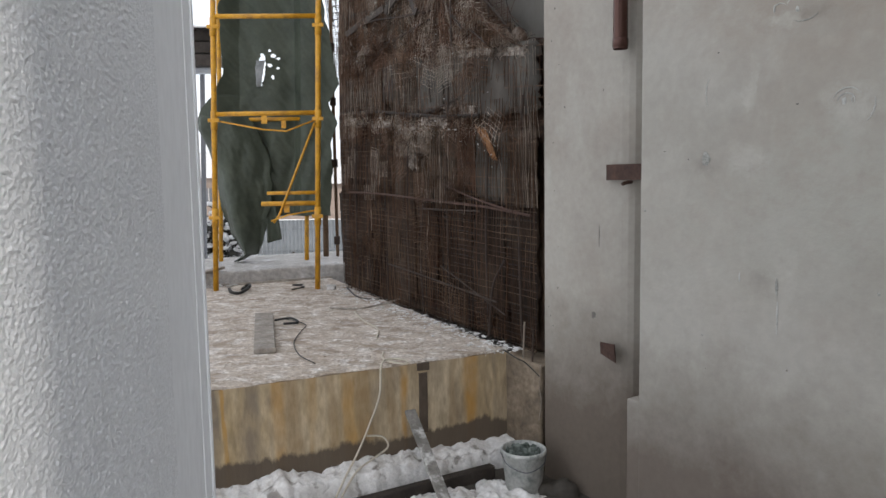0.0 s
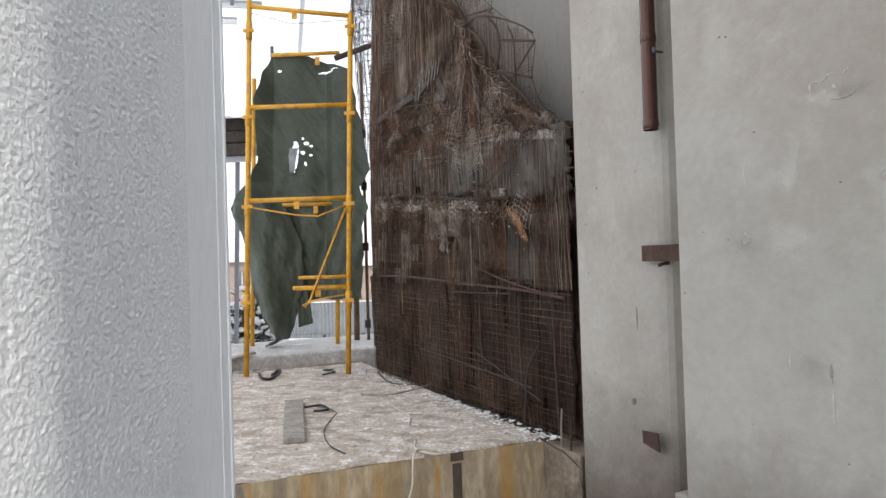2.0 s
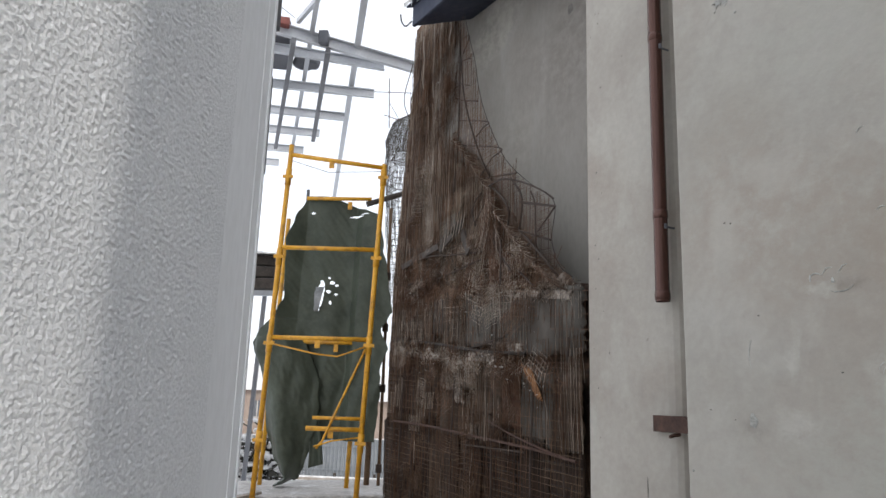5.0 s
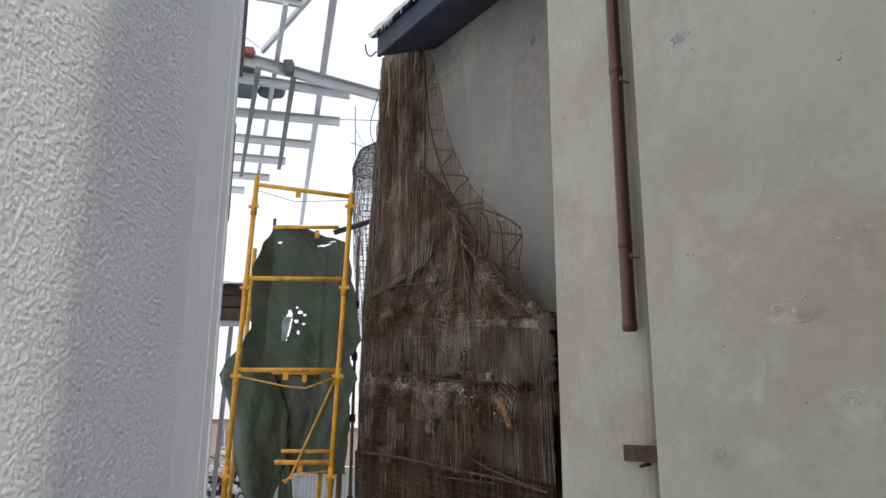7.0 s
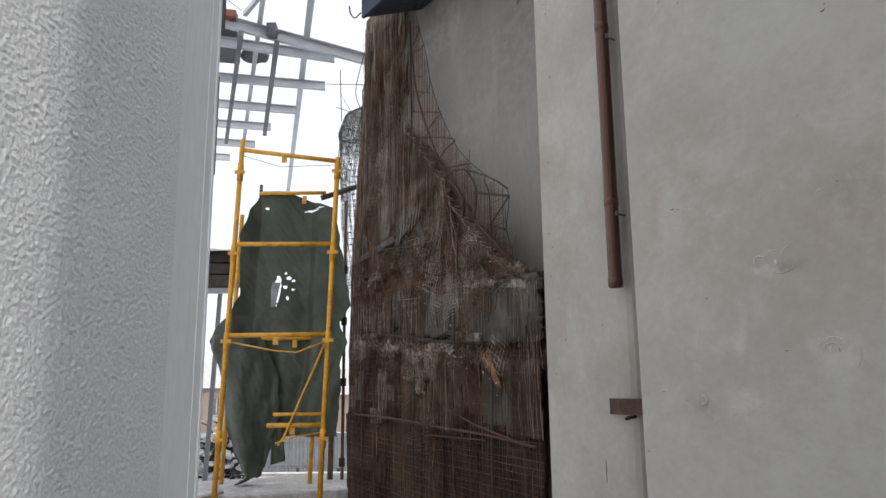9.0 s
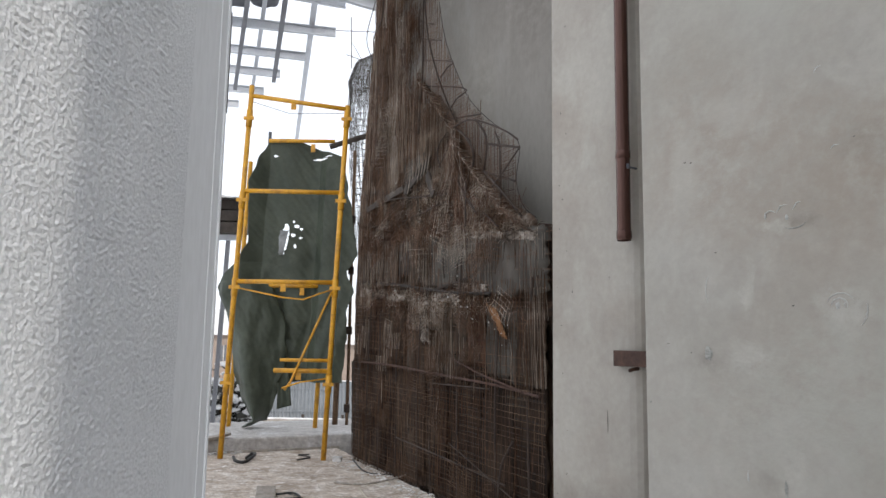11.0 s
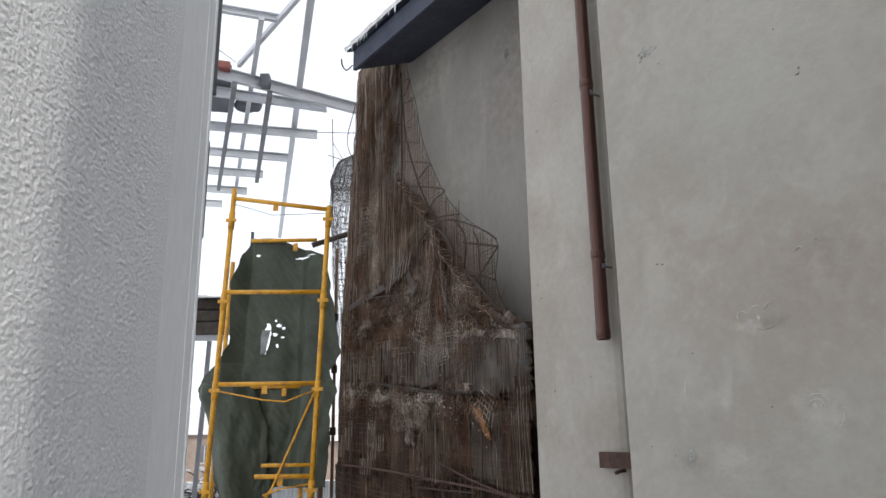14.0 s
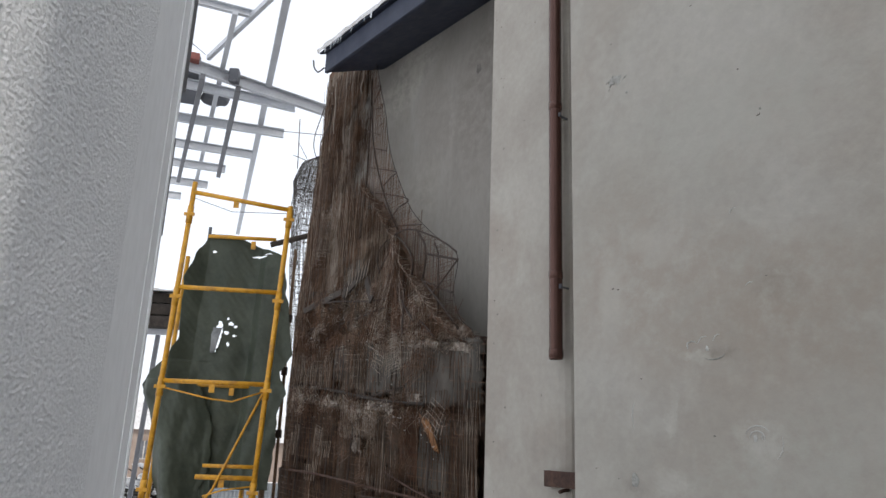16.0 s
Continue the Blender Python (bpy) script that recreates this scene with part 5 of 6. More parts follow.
TOP = (3.83, 3.62)
for side in (0, 1):
    leg(side, 0, 0.0, TOP[side])
leg(0, 1, 0.15, 3.35)
leg(1, 1, 0.15, 3.35)
for side in (0, 1):
    for z in (0.74, 1.70, 2.60, 3.47):
        bm = bmesh.new()
        tube(bm, [leg_p(side, 0, z - 0.09), leg_p(side, 0, z + 0.09)], 0.033, 12)
        o = part("collar", bm, M_YELLOW, tower, smooth=True)
        bm = bmesh.new()
        x = leg_p(side, 0, z)
        beam(bm, x + Vector((-0.055, -0.02, 0)), x + Vector((0.055, -0.02, 0)), 0.02, 0.035, bevel=0.003)
        part("locking_pin", bm, M_YELLOW, tower)


def rung(z, rear, xa=None, xb=None, r=0.0235, dz=0.0):
    a, b = leg_p(0, rear, z), leg_p(1, rear, z + dz)
    if xa is not None:
        a.x = xa
    if xb is not None:
        b.x = xb
    bm = bmesh.new()
    tube(bm, [a, b], r, 10)
    part("rung", bm, M_YELLOW, tower, smooth=True)


rung(3.72, 0, dz=-0.14)
rung(2.70, 0, dz=-0.01)
rung(1.76, 0)
rung(0.87, 0, xa=-1.78)
rung(3.62, 1, xa=-2.3)
rung(1.82, 1, xa=-2.4)
rung(0.975, 0, xa=-1.72, r=0.018)
for x, y, z in ((-1.69, 7.25, 3.62), (-1.72, 7.25, 1.71), (-1.53, 7.25, 0.83), (-1.75, 8.63, 3.53), (-1.82, 8.63, 1.76)):
    bm = bmesh.new()
    beam(bm, (x, y - 0.005, z - 0.05), (x, y - 0.005, z + 0.05), 0.055, 0.012, up=(0, 1, 0), bevel=0.003)
    part("lug", bm, M_YELLOW, tower)
for pts, r in (([(-1.22, 7.22, 1.66), (-1.60, 7.22, 0.76), (-1.66, 7.22, 0.68)], 0.012), ([leg_p(0, 0, 3.66), (-1.72, 7.23, 3.52), leg_p(1, 0, 3.54)], 0.0035),
               ([leg_p(0, 0, 1.70), (-1.72, 7.2, 1.60), (-1.5, 7.2, 1.58), leg_p(1, 0, 1.70)], 0.008), ([(-1.68, 7.2, 0.70), (-1.5, 7.2, 0.76), leg_p(1, 0, 0.8)], 0.008)):
    bm = bmesh.new()
    tube(bm, pts, r, 8)
    part("brace", bm, M_YELLOW if r > 0.004 else M_DSTEEL, tower, smooth=True)
bm = bmesh.new()
tube(bm, [leg_p(1, 1, 3.55) + Vector((-0.06, 0, 0)), leg_p(1, 1, 3.55) + Vector((0.42, 0.05, 0.17))], 0.035, 8)
tagged(solo("timber_pole", bm, M_DWOOD, "short dark timber wedged across the scaffold top", "timber"), kind="")

# posts behind the tower
for nm, a, b, r, m_, lb in (("timber_post", (-1.43, 9.0, 0.14), (-1.40, 9.0, 2.3), 0.034, M_BRWOOD, "brown timber post behind the scaffold"),
                            ("prop_tube", (-1.285, 9.0, 0.14), (-1.285, 9.0, 3.6), 0.020, M_BRWOOD, "rusty steel prop tube with clamps")):
    t_ = thing(nm, a, lb, "post")
    bm = bmesh.new()
    tube(bm, [a, b], r, 10)
    part("shaft", bm, m_, t_, smooth=True)
    if nm == "prop_tube":
        for z in (0.35, 1.3, 2.05, 2.7):
            bm = bmesh.new()
            beam(bm, (a[0], 8.98, z - 0.05), (a[0], 8.98, z + 0.05), 0.07, 0.06, up=(0, 1, 0), bevel=0.006)
            part("clamp", bm, M_REBAR, t_)

# ---------------------------------------------------------------- tarpaulin on the tower
T_L = [(0.66, -2.15), (1.0, -2.25), (1.3, -2.45), (1.55, -2.72), (1.79, -2.83), (1.96, -2.74), (2.15, -2.58), (2.34, -2.50), (3.1, -2.51), (3.45, -2.40), (3.66, -2.28)]
T_R = [(0.66, -1.30), (1.0, -1.27), (1.6, -1.25), (1.75, -1.18), (2.0, -1.28), (2.2, -1.15), (2.5, -1.20), (3.1, -1.30), (3.40, -1.36), (3.58, -1.8), (3.66, -2.0)]
HOLES = [(-2.07, 2.40, 0.045, 0.19), (-1.93, 2.56, 0.034, 0.022), (-1.97, 2.45, 0.026, 0.024), (-1.875, 2.53, 0.022, 0.014), (-1.94, 2.31, 0.015, 0.026),
         (-1.66, 3.40, 0.10, 0.012), (-2.22, 3.44, 0.03, 0.012), (-1.55, 3.42, 0.05, 0.01), (-1.97, 2.62, 0.012, 0.012), (-1.88, 2.42, 0.02, 0.012)]
bm = bmesh.new()
nu_, nz_ = 150, 280
gv = []


def tarp_y(x, z, i):
    y = 8.70 + 0.06 * wob(x * 3.2, z * 0.9, 1) + 0.018 * wob((x + 0.5 * z) * 7, z * 1.5, 5) + 0.009 * wob((x + 0.8 * z) * 15, z * 6, 9)
    y -= 0.13 * max(0.0, min(1.0, (x - (leg_x(1, 1, z) - 0.16)) / 0.1))
    y -= 0.15 * max(0.0, min(1.0, ((leg_x(0, 1, z) + 0.22) - x) / 0.22))
    if z < 2.1:
        y -= 0.10 * max(0, 1 - abs(x + 2.55) / 0.3) * min((2.1 - z) / 0.3, 1)
        y += 0.05 * wob((x - 0.35 * z) * 7, z * 0.8, 2) * min((2.1 - z) / 0.5, 1)
    else:
        y += 0.03 * math.sin((x + 0.4 * z) * 11) * max(0, min(1, (-2.1 - x) / 0.3))
    return y


for j in range(nz_ + 1):
    z = 0.68 + (3.66 - 0.68) * j / nz_
    a, b = interp(z, T_L), interp(z, T_R)
    a += 0.02 * wob(z * 6, 2)
    b += 0.025 * wob(z * 7, 8)
    row = []
    for i in range(nu_ + 1):
        x = a + (b - a) * i / nu_
        row.append(bm.verts.new((x, tarp_y(x, z, i), z + (0.03 * wob(x * 8, 3) if j == 0 else 0))))
    gv.append(row)
for j in range(nz_):
    for i in range(nu_):
        c = (gv[j][i].co + gv[j + 1][i + 1].co) / 2
        w_ = 1 + 0.5 * wob(c.x * 25, c.z * 25)
        if any(((c.x - hx - 0.12 * (c.z - hz) * (hr2 > 0.1)) / hr) ** 2 + ((c.z - hz) / hr2) ** 2 < w_ for hx, hz, hr, hr2 in HOLES):
            continue
        bm.faces.new((gv[j][i], gv[j][i + 1], gv[j + 1][i + 1], gv[j + 1][i]))
tarp = thing("tarpaulin", (-1.95, 8.7, 3.6), "torn dark green tarpaulin hung on the scaffold", "tarpaulin")
part("sheet", bm, M_TARP, tarp, smooth=True)
# heavy fold that hangs in front of the lower sheet and ends in a twisted tail
F_L = [(0.17, -2.42), (0.24, -2.33), (0.31, -2.38), (0.51, -2.49), (0.78, -2.59), (1.24, -2.63), (1.5, -2.70), (1.72, -2.80), (1.86, -2.76)]
F_R = [(0.17, -2.36), (0.24, -2.18), (0.38, -2.11), (0.64, -2.05), (0.9, -1.97), (1.36, -1.99), (1.6, -2.08), (1.86, -2.22)]
bm = bmesh.new()
tl = []
for j in range(91):
    z = 1.86 - 1.69 * j / 90
    xl, xr = interp(z, F_L) + 0.012 * wob(z * 9, 4), interp(z, F_R) + 0.02 * wob(z * 8, 7)
    row = []
    for i in range(41):
        q = i / 40
        x = xl + (xr - xl) * q
        y = 8.56 - 0.15 * math.sin(math.pi * min(q * 1.15, 1)) + 0.05 * math.sin(q * 9 + z * 2.2) * (1 - 0.5 * q) + 0.02 * wob(x * 9, z * 3, 4) + 0.009 * wob(x * 26 + z * 6, z * 11, 8)
        row.append(bm.verts.new((x, y + 0.06 * q ** 6, z + 0.05 * wob(x * 14, 2) * (j / 90) ** 3)))
    tl.append(row)
for a, b in zip(tl, tl[1:]):
    for i in range(40):
        bm.faces.new((a[i], a[i + 1], b[i + 1], b[i]))
part("hanging_fold", bm, M_TARP, tarp, "heavy hanging fold with a torn tail", smooth=True)
bm = bmesh.new()
bm = bmesh.new()
tl = []
for j in range(16):
    t = j / 15
    z = 0.80 - 0.44 * t
    tl.append([bm.verts.new((-2.06 + (0.13 + 0.05 * t) * i / 8, 8.60 + 0.03 * math.sin(i * 0.7), z + 0.05 * i / 8 * t)) for i in range(9)])
for a, b in zip(tl, tl[1:]):
    for i in range(8):
        bm.faces.new((a[i], a[i + 1], b[i + 1], b[i]))
part("flap", bm, M_TARP, tarp, "loose torn flap", smooth=True)
bm = bmesh.new()
fl = [[bm.verts.new((-2.125 + 0.11 * i / 6 * (1 - 0.5 * j / 10) + 0.03 * j / 10 * 0 + 0.012 * wob(j * 0.5, i), 8.66 - 0.04 * math.sin(j * 0.3), 2.50 - 0.30 * j / 10)) for i in range(7)] for j in range(11)]
for a, b in zip(fl, fl[1:]):
    for i in range(6):
        bm.faces.new((a[i], a[i + 1], b[i + 1], b[i]))
part("hole_flap", bm, M_FLAP, tarp, "pale grey torn flap in the hole", smooth=True)
pole_bm = bmesh.new()
tube(pole_bm, [(-2.34, 8.80, 3.05), (-2.34, 8.80, 3.78)], 0.022, 8)
for o in tarp.children:
    sm = o.modifiers.new("thickness", "SOLIDIFY")
    sm.thickness = 0.003
part("pole_stub", pole_bm, M_DSTEEL, tarp, "short dark pole tied into the corner")

# ---------------------------------------------------------------- steel canopy frame overhead
canopy = thing("canopy_frame", (-2.6, 9.0, 5.25), "unfinished overhead canopy frame of grey steel channels", "canopy")


def joist(a, b, z=5.25, w=0.05, h=0.12, m=None, flat=False):
    bm = bmesh.new()
    if flat:
        beam(bm, (*a, z), (*b, z), w, h, bevel=0.004)
    else:
        channel(bm, (*a, z), (*b, z), w, h)
    return part("joist", bm, m or M_STEEL, canopy)


joist((-2.45, 7.36), (-0.80, 8.48), 5.27, 0.06, 0.14)
joist((-3.9, 7.30), (-1.35, 8.28))
joist((-4.4, 8.42), (-1.61, 9.12))
joist((-4.6, 9.28), (-2.18, 9.96))
joist((-4.8, 10.1), (-2.72, 10.64))
joist((-5.0, 10.95), (-3.18, 11.44))
joist((-5.2, 11.78), (-3.80, 12.11))
joist((-2.27, 7.44), (-3.54, 11.05), 5.16, 0.055, 0.07, M_GSTEEL, True)
joist((-1.93, 7.70), (-2.83, 10.70), 5.16, 0.06, 0.07, M_GSTEEL, True)
joist((-1.12, 5.9), (-3.35, 14.7), 5.35, 0.075, 0.06, None, True)
joist((-1.72, 6.4), (-3.42, 11.6), 5.35, 0.055, 0.05, None, True)
joist((-1.10, 5.85), (-2.24, 7.45), 5.40, 0.045, 0.06, M_STEEL, True)
joist((-2.6, 6.16), (-1.56, 6.53), 5.42, 0.05, 0.08)
bm = bmesh.new()
beam(bm, (-1.97, 7.62, 5.20), (-1.97, 7.62, 5.36), 0.11, 0.11, up=(0, 1, 0), bevel=0.01)
part("bracket", bm, M_DSTEEL, canopy)
bm = bmesh.new()
tube(bm, [(-2.2, 7.2, 5.30), (-2.9, 6.4, 5.62)], 0.004, 5)
part("stay_wire", bm, M_DSTEEL, canopy)
# columns that carry the frame
for x, y in ((-4.3, 8.44), (-4.75, 10.1), (-5.1, 11.8)):
    bm = bmesh.new()
    beam(bm, (x, y, -1.2), (x, y, 5.3), 0.10, 0.10, up=(0, 1, 0), bevel=0.006)
    part("column", bm, M_STEEL, canopy)
bm = bmesh.new()
beam(bm, (-2.52, 7.34, 5.35), (-2.32, 7.40, 5.35), 0.12, 0.09, bevel=0.01)
solo("red_box", bm, M_RED, "faded red box lying on the canopy frame", "box")
bm = bmesh.new()
hexa(bm, [(-2.72, 7.62, 5.33), (-2.40, 7.70, 5.33), (-2.62, 8.60, 5.33), (-2.95, 8.52, 5.33), (-2.72, 7.62, 5.56), (-2.40, 7.70, 5.56), (-2.62, 8.60, 5.56), (-2.95, 8.52, 5.56)], 0.02)
solo("packed_crate", bm, M_DSTEEL, "dark grey crate stored on the canopy joists", "crate")
bm = bmesh.new()
bmesh.ops.create_icosphere(bm, subdivisions=3, radius=0.16, matrix=Matrix.LocRotScale((-2.42, 8.55, 5.42), None, (1.2, 1.0, 0.55)))
for v in bm.verts:
    v.co += v.normal * 0.03 * wob(*(v.co * 9))
    v.co.z = max(v.co.z, 5.375)
solo("rubble_bag", bm, M_DSTEEL, "slumped dark sack on the joists", "sack", smooth=True)

# dark flashing behind the wall corner, and stacked timber beyond
for x_, y_, z0_, z1_, w_ in ((WX - 0.020, WY + 0.03, 1.75, 2.02, 0.026), (WX - 0.0285, WY + 0.045, 2.16, 6.0, 0.047)):
    bm = bmesh.new()
    beam(bm, (x_, y_, z0_), (x_, y_, z1_), w_, 0.03, up=(0, 1, 0), bevel=0.003)
    solo("dark_flashing", bm, M_DSTEEL, "dark metal flashing strip behind the wall corner", "flashing", kind="structure")
rack = thing("timber_rack", (-3.6, 10.2, -0.9), "grey steel rack carrying a stack of dark timber", "rack")
for x in (-3.35, -4.6):
    bm = bmesh.new()
    beam(bm, (x, 10.15, -0.9), (x + 0.12, 10.15, 2.62), 0.055, 0.055, up=(0, 1, 0), bevel=0.005)
    part("post", bm, M_GSTEEL, rack)
bm = bmesh.new()
channel(bm, (-5.0, 10.05, 2.60), (-2.98, 10.05, 2.60), 0.05, 0.08)
part("crossbar", bm, M_STEEL, rack)
for i, z in enumerate((2.72, 2.90, 3.08)):
    bm = bmesh.new()
    beam(bm, (-4.6, 10.0, z), (-2.93 + 0.05 * i * (1 - i), 10.0 + 0.1 * i, z), 0.24, 0.15, bevel=0.012)
    solo("timber_beam", bm, M_DWOOD, "dark stacked timber beam", "timber", "stacked timber beams")
bm = bmesh.new()
kk = 24
rows_ = []
for i in range(kk + 1):
    x = -4.5 + 1.55 * i / kk
    rows_.append([bm.verts.new((x, 10.05 + d_, 3.156 + h_ * (0.7 + 0.5 * wob(x * 4)))) for d_, h_ in ((-0.12, 0.0), (-0.09, 0.05), (0.09, 0.06), (0.13, 0.0))])
for a, b in zip(rows_, rows_[1:]):
    for i in range(3):
        bm.faces.new((a[i], b[i], b[i + 1], a[i + 1]))
solo("snow_cap", bm, M_SNOW, "snow lying on the stacked timber", "snow", smooth=True)

# ---------------------------------------------------------------- beyond: fence, shrubs, houses
fence = thing("fence", (-6, 38, -2.9), "grey corrugated sheet-metal fence in the snow", "fence")
rnd = random.Random(7)
mesh_sheet = None
for i in range(26):
    x = -22 + i * 1.15
    if mesh_sheet is None:
        bm = bmesh.new()
        prev = None
        for k in range(24):
            xx = k * 0.05
            yy = 0.03 * (1 if k % 4 in (1, 2) else -1)
            cur = (bm.verts.new((xx, yy, 0)), bm.verts.new((xx, yy, 2.0)))
            if prev:
                bm.faces.new((prev[0], cur[0], cur[1], prev[1]))
            prev = cur
        mesh_sheet = finish("sheet", bm, M_FENCE)
    o = new("sheet", mesh_sheet)
    o.parent = fence
    o.matrix_parent_inverse = Matrix.Translation(fence.location).inverted()
    o.location = (x, 38 + 0.2 * (i % 2) * 0.1, -2.95)
for z in (-2.5, -1.35):
    bm = bmesh.new()
    beam(bm, (-22, 37.93, z), (8, 37.93, z), 0.04, 0.06)
    part("rail", bm, M_FENCE, fence)
bm = bmesh.new()
beam(bm, (-22, 38, -0.93), (8, 38, -0.93), 0.14, 0.05, bevel=0.015)
part("snow_line", bm, M_SNOW, fence)
# low rails in front of the fence
rails = thing("low_railing", (-5.6, 24, -1.6), "low snow-topped wooden railing", "railing")
for z in (-1.66, -1.45):
    bm = bmesh.new()
    beam(bm, (-8.0, 24, z), (-2.0, 24, z), 0.06, 0.09, bevel=0.01)
    part("rail", bm, M_WOOD, rails)
    bm = bmesh.new()
    beam(bm, (-8.0, 24, z + 0.065), (-2.0, 24, z + 0.065), 0.10, 0.05, bevel=0.02)
    part("rail_snow", bm, M_SNOW, rails)
for x in (-7.6, -6.2, -4.9, -3.6, -2.4):
    bm = bmesh.new()
    beam(bm, (x, 24.05, -2.1), (x, 24.05, -1.25), 0.09, 0.09, up=(0, 1, 0), bevel=0.01)
    part("post", bm, M_DWOOD, rails)


def shrub(x, y, z, w, h, n_, seed):
    r = random.Random(seed)
    t_ = thing("shrub", (x, y, z), "bare dark shrub loaded with clumps of snow", "shrub", "snowy shrubs")
    lines, blobs = [], []
    for i in range(n_):
        a = r.uniform(0, 6.28)
        p = Vector((x + r.gauss(0, w * 0.15), y + r.gauss(0, w * 0.15), z))
        q = Vector((x + math.cos(a) * w * r.uniform(0.2, 0.9), y + math.sin(a) * w * r.uniform(0.2, 0.6), z + h * r.uniform(0.4, 1.0)))
        m_ = (p + q) / 2 + Vector((r.gauss(0, 0.1), r.gauss(0, 0.1), h * 0.15))
        c = curve([p, m_, q], 5)
        lines.append(c)
        for k in range(4):
            s = c[r.randrange(3, len(c))]
            e = s + Vector((r.gauss(0, 0.2), r.gauss(0, 0.2), r.uniform(0.0, 0.25)))
            lines.append([s, (s + e) / 2 + Vector((0, 0, 0.04)), e])
            blobs.append(e)
    me = wires_mesh("twigs", lines, 0.012, 4)
    me.materials.append(M_TWIG)
    o = new("twigs", me)
    o.parent = t_
    o.matrix_parent_inverse = Matrix.Translation(t_.location).inverted()
    tagged(o, kind="stuff")
    bm = bmesh.new()
    for e in blobs:
        for k in range(2):
            s = r.uniform(0.03, 0.085)
            bmesh.ops.create_icosphere(bm, subdivisions=1, radius=s, matrix=Matrix.LocRotScale(e + Vector((r.gauss(0, 0.06), r.gauss(0, 0.06), 0.02)), None, (r.uniform(0.8, 1.6), 1, 0.6)))
    for v in bm.verts:
        v.co += Vector((wob(*(v.co * 11)), wob(*(v.co * 13)), wob(*(v.co * 9)))) * 0.03
    tagged(part("snow_clumps", bm, M_SNOW, t_, smooth=True), kind="stuff")
    bm = bmesh.new()
    for k in range(90):
        s = r.uniform(0.05, 0.14)
        a = r.uniform(0, 6.28)
        c = Vector((x + math.cos(a) * w * r.uniform(0, 0.8), y + math.sin(a) * w * 0.5 * r.random(), z + h * r.uniform(0.0, 0.8)))
        bmesh.ops.create_icosphere(bm, subdivisions=1, radius=s, matrix=Matrix.LocRotScale(c, None, (1.2, 1, 0.5)))
    for v in bm.verts:
        v.co += Vector((wob(*(v.co * 9)), wob(*(v.co * 7)), wob(*(v.co * 8)))) * 0.08
    tagged(part("needles", bm, M_TWIG, t_), kind="stuff")


shrub(-5.0, 15.0, -1.1, 1.1, 1.5, 40, 1)
shrub(-5.9, 16.0, -1.2, 1.2, 1.7, 40, 2)
shrub(-4.15, 13.6, -1.05, 0.55, 1.7, 60, 3)


def house(x, y, w, h, roof, seed):
    t_ = thing("house", (x, y, -2.95), "distant brown house with a snow-covered roof", "house", "far houses")
    bm = bmesh.new()
    hexa(bm, [(x + i * w / 2, y + j * 4, z) for z in (-2.95, h) for i, j in ((-1, -1), (1, -1), (1, 1), (-1, 1))])
    part("wall", bm, M_HOUSE, t_)
    bm = bmesh.new()
    v = [bm.verts.new(q) for q in ((x - w / 2 - 0.5, y - 4.6, h - 0.05), (x + w / 2 + 0.5, y - 4.6, h - 0.05), (x + w / 2 + 0.5, y, h + roof), (x - w / 2 - 0.5, y, h + roof),
                                   (x - w / 2 - 0.5, y + 4.6, h - 0.05), (x + w / 2 + 0.5, y + 4.6, h - 0.05))]
    for q in ((0, 1, 2, 3), (3, 2, 5, 4), (0, 3, 4), (1, 5, 2), (0, 4, 5, 1)):
        bm.faces.new([v[i] for i in q])
    part("roof", bm, M_SNOW, t_)
    k = 0
    xx = x - w / 2 + 1.2
    while xx < x + w / 2 - 0.8:
        wd = bmesh.new()
        beam(wd, (xx, y - 4.02, h - 2.2), (xx, y - 4.02, h - 0.9), 1.0, 0.06, up=(0, 1, 0))
        wo = part("window", wd, M_DSTEEL, t_)
        fr = bmesh.new()
        beam(fr, (xx - 0.6, y - 4.06, h - 2.25), (xx + 0.6, y - 4.06, h - 2.25), 0.1, 0.1)
        beam(fr, (xx, y - 4.06, h - 2.2), (xx, y - 4.06, h - 0.9), 0.08, 0.06, up=(0, 1, 0))
        f_ = new("window_frame", finish("window_frame", fr, M_KERB))
        f_.parent = wo
        f_.matrix_parent_inverse = Matrix.Translation(t_.location).inverted() @ Matrix.Translation(t_.location)
        xx += 2.6


house(-7.5, 60, 12, 0.9, 2.0, 1)
house(-22, 64, 12, 1.5, 2.2, 2)
house(8, 66, 13, 1.2, 2.4, 3)

# ---------------------------------------------------------------- clutter on the slab and below it
bm = bmesh.new()
hexa(bm, [(-1.19, 4.48, 0.01), (-1.06, 4.52, 0.01), (-1.36, 5.77, 0.01), (-1.50, 5.74, 0.01), (-1.19, 4.48, 0.042), (-1.06, 4.52, 0.042), (-1.36, 5.77, 0.042), (-1.50, 5.74, 0.042)], 0.004)
solo("board", bm, M_WOOD, "grey cement-dusted board lying flat on the slab", "board")
bm = bmesh.new()
beam(bm, (-1.10, 7.14, 0.028), (-1.10, 7.22, 0.028), 0.085, 0.045, bevel=0.008)
solo("broken_block", bm, M_SNOW, "small pale block of broken masonry on the slab", "block")


def cord(name, pts, r, m_, label, cat, n_=6):
    bm = bmesh.new()
    tube(bm, curve(pts, 8), r, n_)
    return solo(name, bm, m_, label, cat, smooth=True)


